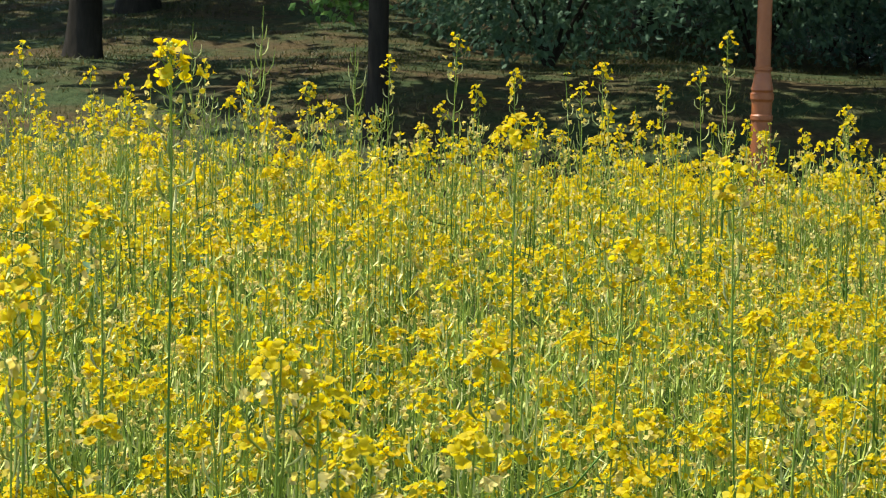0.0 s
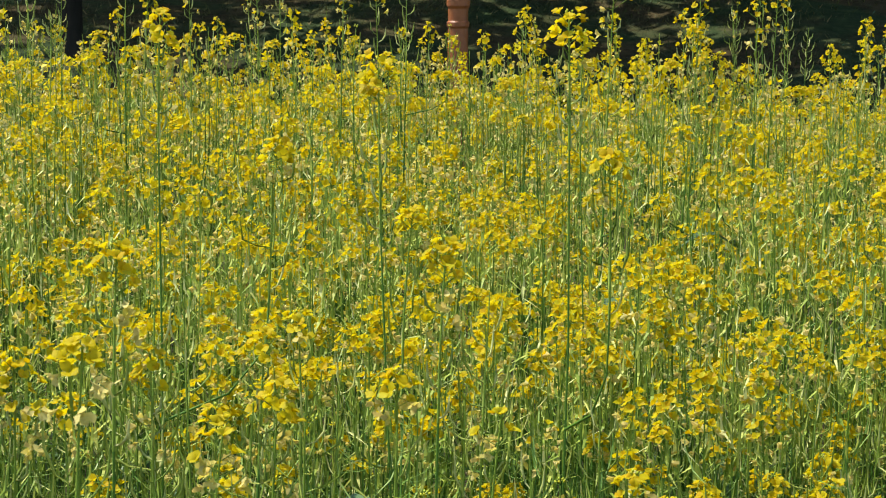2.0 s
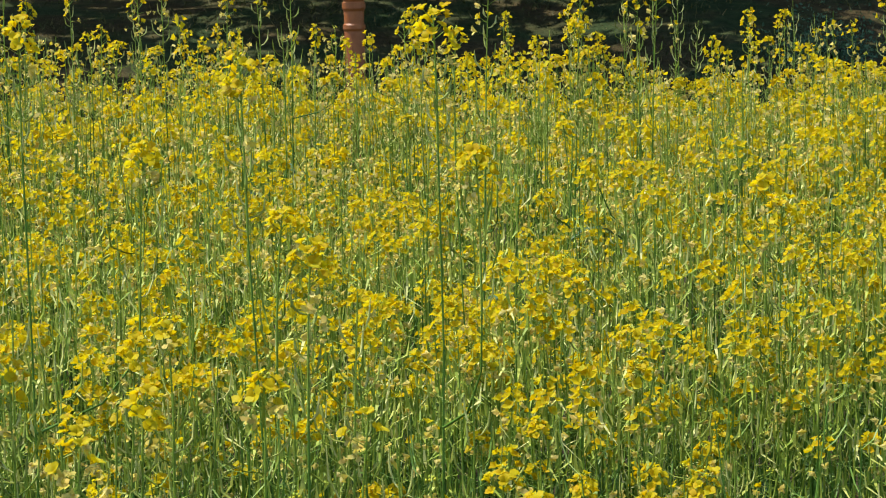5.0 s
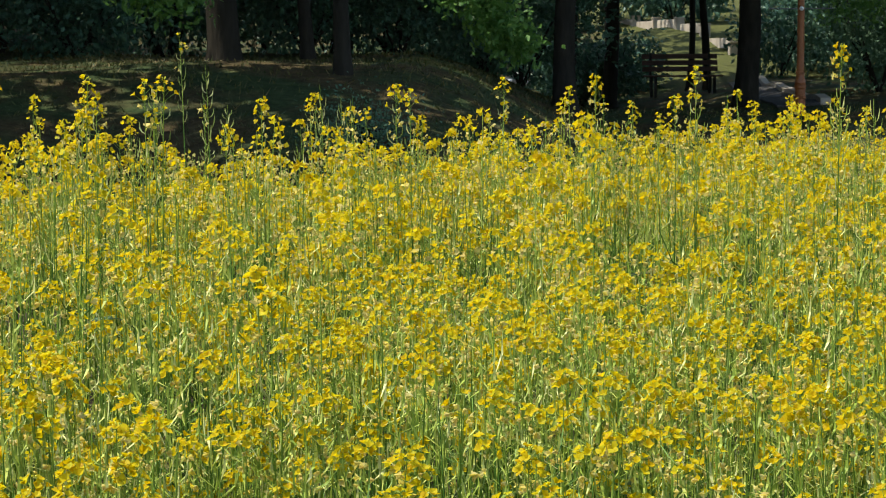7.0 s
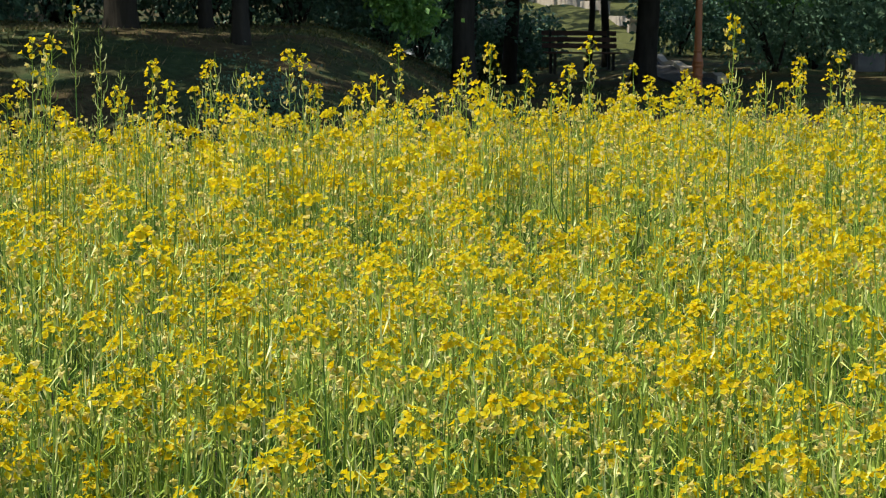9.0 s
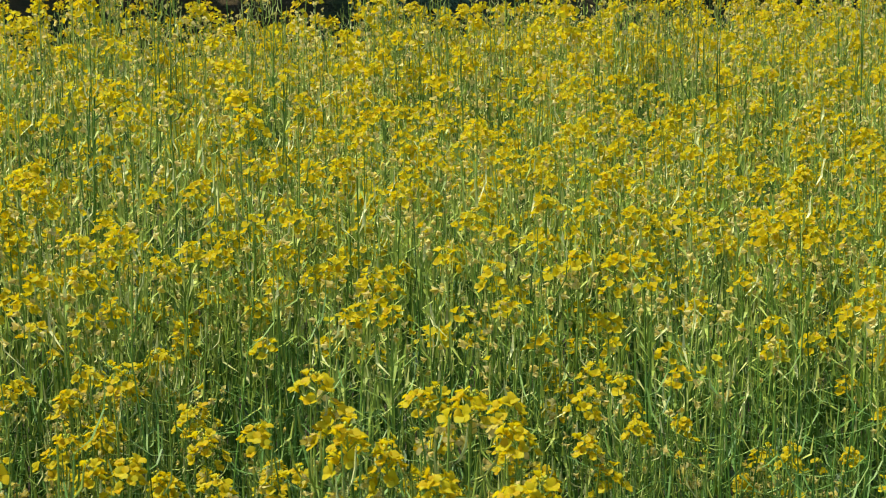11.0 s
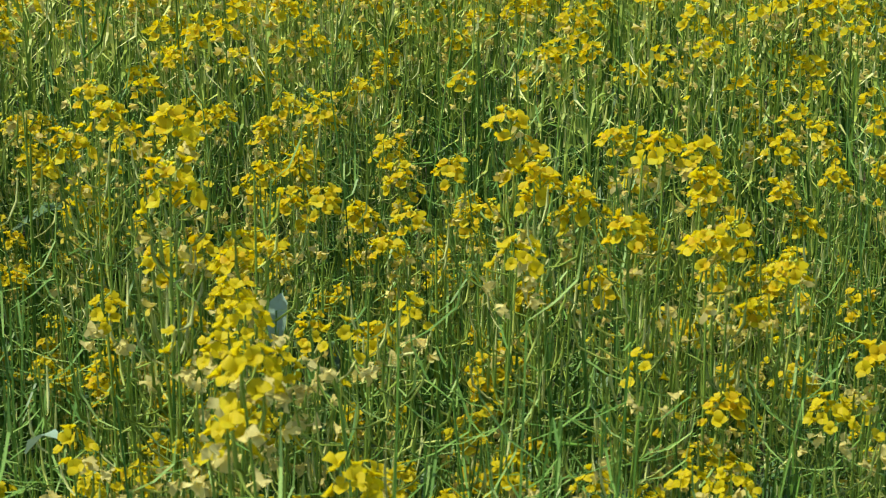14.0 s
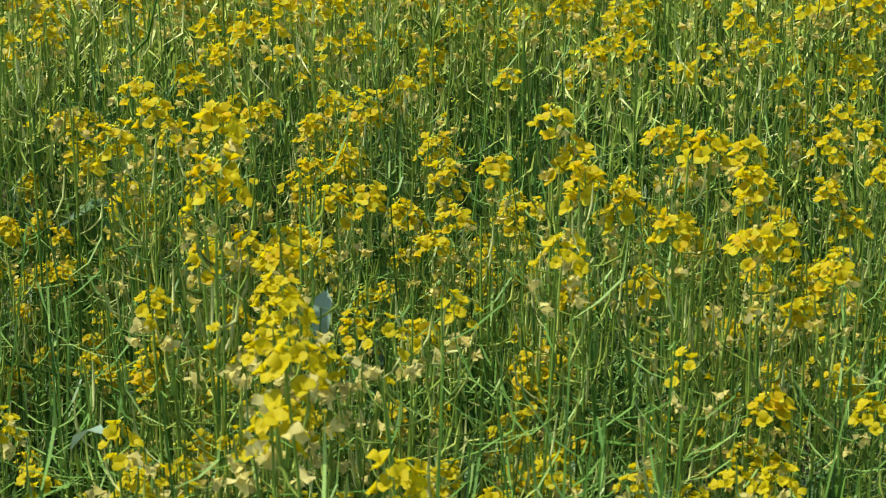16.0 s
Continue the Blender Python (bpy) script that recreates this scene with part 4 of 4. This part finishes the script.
HEADS_NEAR = [(0.26, 2.92, 0.89), (0.34, 2.80, 0.95), (0.24, 1.68, 0.84), (0.20, 1.73, 0.79), (-0.20, 1.64, 0.87), (-0.06, 1.71, 0.87), (-0.22, 1.70, 0.84), (-0.16, 1.69, 0.84), (-0.06, 1.69, 0.87), (-0.04, 1.74, 0.86), (0.03, 1.66, 0.86), (0.01, 1.69, 0.82), (0.05, 1.72, 0.82), (0.13, 1.69, 0.89), (0.14, 1.78, 0.86), (0.16, 1.69, 0.87), (0.30, 1.69, 0.97), (0.34, 1.97, 0.91), (-0.29, 1.62, 0.78), (-0.66, 2.65, 0.93), (0.22, 2.34, 0.89), (0.31, 2.51, 0.85), (-0.77, 2.91, 0.90), (-0.26, 1.61, 0.89), (-0.13, 1.72, 0.81), (0.26, 1.71, 0.84)]

KINDS = [plant_object(between(0.98, 1.10), rng.randint(5, 6)) for i in range(12)]
CLOSE_KINDS = [plant_object(between(0.98, 1.10), rng.randint(5, 6), close=True) for i in range(9)]
LUSH_KINDS = [plant_object(between(0.98, 1.08), rng.randint(4, 6), lush=True) for i in range(5)]
BOLD_CLOSE = [plant_object(between(0.98, 1.06), rng.randint(4, 6), close=True, bold=True) for i in range(7)]
MID_KINDS = [plant_object(between(1.12, 1.20), rng.randint(2, 3), bold=True) for i in range(5)]
SLIM_KINDS = [plant_object(between(1.32, 1.40), rng.randint(0, 1), bold=True) for i in range(3)]
BOLD_KINDS = [plant_object(between(0.98, 1.06), rng.randint(4, 6), bold=True) for i in range(8)]
TALL_KINDS = [plant_object(1.42, rng.randint(2, 4), True) for i in range(8)]
SPIRE_KINDS = [plant_object(1.42, rng.randint(0, 2), True, spire=True) for i in range(3)]
POD_KINDS = [plant_object(1.50, rng.randint(2, 3), True, True) for i in range(3)]


def points_of(o):
    co = np.empty(len(o.data.vertices) * 3, np.float32)
    o.data.vertices.foreach_get("co", co)
    m = np.array(o.matrix_basis)
    return co.reshape(-1, 3) @ m[:3, :3].T + m[:3, 3]


def height_of(root):
    return max(float(points_of(o)[:, 2].max()) for o in root.children) + 0.012


heights = {}
for k in KINDS + BOLD_CLOSE + MID_KINDS + SLIM_KINDS + BOLD_KINDS + LUSH_KINDS + CLOSE_KINDS + TALL_KINDS + SPIRE_KINDS + POD_KINDS:
    heights[k.name] = height_of(k)


def tip_of(root):
    best = max((points_of(o) for o in root.children), key=lambda p: p[:, 2].max())
    c = best[best[:, 2] > best[:, 2].max() - 0.04].mean(0)
    return float(c[0]), float(c[1])


used = set()


def set_plant(kind, x, y, top, label, group, anchor=False):
    s = top / heights[kind.name]
    turn = between(0, 6.28)
    if anchor:
        tx, ty = tip_of(kind)
        x, y = x - s * (tx * math.cos(turn) - ty * math.sin(turn)), y - s * (tx * math.sin(turn) + ty * math.cos(turn))
    m = Matrix.Translation((x, y, -0.01)) @ Matrix.Rotation(turn, 4, "Z") @ Matrix.Diagonal((s, s, s, 1))
    if kind.name in used:
        ob = copy_thing(kind, m)
    else:
        used.add(kind.name)
        kind.matrix_basis, ob = m, kind
    tagged(ob, label, "rapeseed plant", group)
    return ob


taken = []
CLOSE = 1.62
for stock, tips, words in ((TALL_KINDS, TALL_LEFT + TALL_MID + TALL_RIGHT, "tall rapeseed plant with yellow flowers above its pods"),
                           (SPIRE_KINDS, SPIRES, "tall rapeseed spire of pods with few yellow flowers"),
                           (POD_KINDS, PODDED, "tall rapeseed plant gone to slender green pods")):
    for i, (x, y, z) in enumerate(tips):
        near = math.hypot(x - EYE.x, y - EYE.y) < 3.4
        set_plant(SLIM_KINDS[i % 3] if near else stock[i % len(stock)], x, y, z, words, "tall rapeseed plants", True)
        taken.append((x, y))
for i, (x, y, z) in enumerate(HEADS_LEFT + HEADS_MID + HEADS_NEAR):
    close = math.hypot(x - EYE.x, y - EYE.y) < CLOSE
    stock = SLIM_KINDS if z > 1.27 else (MID_KINDS if z > 1.09 else (BOLD_CLOSE if close else BOLD_KINDS))
    set_plant(stock[i % len(stock)], x, y, z, "flowering rapeseed plant with one full yellow head", "rapeseed plants near the path", True)
    taken.append((x, y))

set_plant(TALL_KINDS[2], -1.10, 1.46, 1.32, "tall rapeseed plant with fading flowers beside the path", "tall rapeseed plants", True)
r = random.Random(21)
NEAR, MID = 2.65, 4.9
near_n = 0
mass_mid, mass_far, mass_side = [], [], []
step = 0.128
ny = int(12.0 / step)
for j in range(ny):
    for i in range(int(15.5 / step)):
        x = -10.2 + i * step + r.uniform(-0.5, 0.5) * step * 1.3
        y = 0.35 + j * step + r.uniform(-0.5, 0.5) * step * 1.3
        if y > field_edge(x):
            continue
        dx, dy = x - EYE.x, y - EYE.y
        rr, yaw = math.hypot(dx, dy), math.degrees(math.atan2(dx, dy))
        if rr < 1.28 or y < 0.6:
            continue
        seen = -44 < yaw < 24
        top = min(1.15, max(0.74, r.gauss(0.94, 0.07))) + (r.uniform(0.04, 0.24 if x > -1.2 else 0.32) if rr > 3.2 and r.random() < (0.30 if x > -1.2 else 0.36) else 0)
        if rr < 1.68:
            top = r.gauss(0.82, 0.06)
        if rr < CLOSE and seen and min(math.hypot(x - p, y - q) for p, q in taken) < 0.065:
            continue
        if rr < NEAR and seen:
            set_plant(CLOSE_KINDS[r.randrange(9)] if rr < CLOSE else (LUSH_KINDS[near_n % 5] if near_n % 6 == 1 and rr > 2.0 else KINDS[r.randrange(12)]), x, y, top, "flowering rapeseed plant with several yellow heads", "rapeseed plants near the path")
            near_n += 1
            continue
        spec = (x, y, -0.01, r.uniform(0, 6.28), 1.0, top / 1.03, r.uniform(-0.045, 0.045), r.uniform(-0.045, 0.045))
        if rr < MID and seen:
            mass_mid.append((r.randrange(12) if top < 1.1 else 12 + r.randrange(5), *spec))
        elif not seen:
            if r.random() < 0.8:
                mass_side.append((r.randrange(8), *spec))
        elif r.random() < 0.76:
            mass_far.append((r.randrange(14) if top < 1.1 else 14 + r.randrange(5), *spec))


# drop stock plants that were not set out
for k in KINDS + CLOSE_KINDS + BOLD_CLOSE + MID_KINDS + SLIM_KINDS + BOLD_KINDS + LUSH_KINDS + TALL_KINDS + SPIRE_KINDS + POD_KINDS:
    if k.name not in used:
        for o in (*k.children_recursive, k):
            bpy.data.objects.remove(o)


def light_plant():
    """A much simplified plant for the parts of the field beside the path of view."""
    g = Geo()
    for i in range(3):
        t, h = between(0, 6.28), between(0.84, 1.03)
        o = Vector((math.cos(t), math.sin(t), 0)) * between(0.02, 0.13)
        top = o + Vector((0, 0, h))
        g.tube([o * 0.1, top], [0.004, 0.002], 0, 3, cap=False)
        tt = between(0, 6.28)
        pod(g, top - Vector((0, 0, between(0.06, 0.3))), Vector((math.cos(tt), math.sin(tt), 0)), 0.08, 1, 2, 0.3, 1.5)
        for j in range(5):
            # side shoots, as narrow folded blades
            tt = j * 2.4 + between(-0.4, 0.4)
            out = Vector((math.cos(tt), math.sin(tt), 0))
            wide = Vector((-out.y, out.x, 0)) * 0.004
            c = o * 0.8 + Vector((0, 0, h * between(0.4, 0.85)))
            tip = c + out * between(0.07, 0.16) + Vector((0, 0, between(0.04, 0.16)))
            g.add([c - wide, c + wide, tip + wide * 0.5, tip - wide * 0.5], [(0, 1, 2, 3)], 6 if j % 2 else 0)
        for j in range(7):
            tt = j * 2.4
            out = Vector((math.cos(tt), math.sin(tt), 0)) * 0.02
            c = top + out * between(0.4, 1.3) - Vector((0, 0, between(0, 0.04)))
            side = Vector((-out.y, out.x, 0)) * 0.42
            g.add([c - side, c + out * 0.42 + Vector((0, 0, 0.006)), c + side, c - out * 0.42], [(0, 1, 2, 3)], 2)
        tt = between(0, 6.28)
        leaf_blade(g, o * 0.5 + Vector((0, 0, h * between(0.3, 0.6))), Vector((math.cos(tt), math.sin(tt), 0)), between(0.10, 0.2), 5)
    return g.arrays()


def undergrowth(seed):
    """Bare lower stalks, side shoots and leaves between the flowering stems."""
    g = Geo()
    up = Vector((0, 0, 1))
    for i in range(4):
        t, h = between(0, 6.28), between(0.55, 0.90)
        p = Vector((between(-0.07, 0.07), between(-0.07, 0.07), 0))
        o = Vector((math.cos(t), math.sin(t), 0)) * between(0.04, 0.22)
        line = [p, p + o * 0.15 + up * h * 0.55, p + o * 0.8 + up * h * 0.74, p + o + up * h]
        g.tube(line, [0.0030, 0.0022, 0.0016, 0.0008], 0, 3, cap=False)
        turn = between(0, 6.28)
        for j in range(9):
            k = j / 8
            q = line[2].lerp(line[3], k) if j > 2 else line[1].lerp(line[2], between(0.3, 1.0))
            tt = turn + j * 2.4 + between(-0.4, 0.4)
            pod(g, q, Vector((math.cos(tt), math.sin(tt), between(-0.35, 0.15))), between(0.055, 0.10), 1, 1, between(-0.6, 0.4), 0.72)
        if i < 1:
            tt = between(0, 6.28)
            leaf_blade(g, p + o * 0.4 + up * h * between(0.45, 0.75), Vector((math.cos(tt), math.sin(tt), between(0.5, 2.0))).normalized(), between(0.09, 0.19), 2)
    return g.arrays()


under = []
for i in range(950):
    a2, rr = radians(r.uniform(-42, 23)), 0.95 + 3.5 * r.random() ** 0.9
    under.append((r.randrange(8), EYE.x + rr * math.sin(a2), EYE.y + rr * math.cos(a2), -0.01, r.uniform(0, 6.28), 1.0, r.uniform(0.8, 1.1), 0.0, 0.0))
p, t3, s3 = stamp([undergrowth(i) for i in range(8)], under)
tagged(new("rapeseed_undergrowth", bulk_mesh("rapeseed_undergrowth", p, t3, s3, [STEM, GREEN_POD, BLADE], False)), "tangled green stalks and leaves under the flowers", "undergrowth", kind="stuff")
FIELD_MATS = [STEM, POD, PETAL, FADED, BUD, BLADE, RACHIS]
for name, kinds, places in (("rapeseed_margin", [light_plant() for i in range(8)], mass_side),
                            ("rapeseed_stand", [plant_arrays(1.03, rng.randint(4, 6), 1) for i in range(12)] + [plant_arrays(1.03, rng.randint(2, 4), 1, True) for i in range(5)], mass_mid),
                            ("rapeseed_field", [plant_arrays(1.03, rng.randint(3, 5), 0) for i in range(14)] + [plant_arrays(1.03, rng.randint(2, 4), 0, True) for i in range(5)], mass_far)):
    p, t3, s3 = stamp(kinds, places)
    tagged(new(name, bulk_mesh(name, p, t3, s3, FIELD_MATS, False)), "dense stand of yellow flowering rapeseed", "rapeseed", kind="stuff")

# the plants at the very edge of the path: heads that overtop the rest, and two with a broad pale leaf
for x, y, z, branches in ((-0.048, 1.29, 1.029, 1), (-0.085, 1.36, 0.965, 2), (-0.910, 1.563, 1.269, 1), (-0.885, 1.571, 1.237, 0), (-0.773, 1.648, 1.191, 1), (-0.827, 1.536, 1.202, 0)):
    plant = plant_object(z + 0.02, branches, close=True, bold=True)
    heights[plant.name] = height_of(plant)
    set_plant(plant, x, y, z, "rapeseed plant with a full head leaning over the path", "rapeseed plants near the path", True)
for x, y, z, top, lean, length in ((-0.17, 1.86, 0.80, 0.82, (0.05, 0.33, 0.9), 0.068), (-0.32, 1.65, 0.785, 0.80, (0.75, -0.45, 0.45), 0.062)):
    plant = set_plant(CLOSE_KINDS[3], x, y, top, "flowering rapeseed plant with a broad pale leaf", "rapeseed plants near the path")
    g = Geo()
    leaf_blade(g, Vector((x, y, z)), Vector(lean).normalized(), length, 0)
    part("leaf", g.mesh("leaf", [GLAUCOUS]), plant, "pale blue-green lance-shaped leaf", m=plant.matrix_basis.inverted())
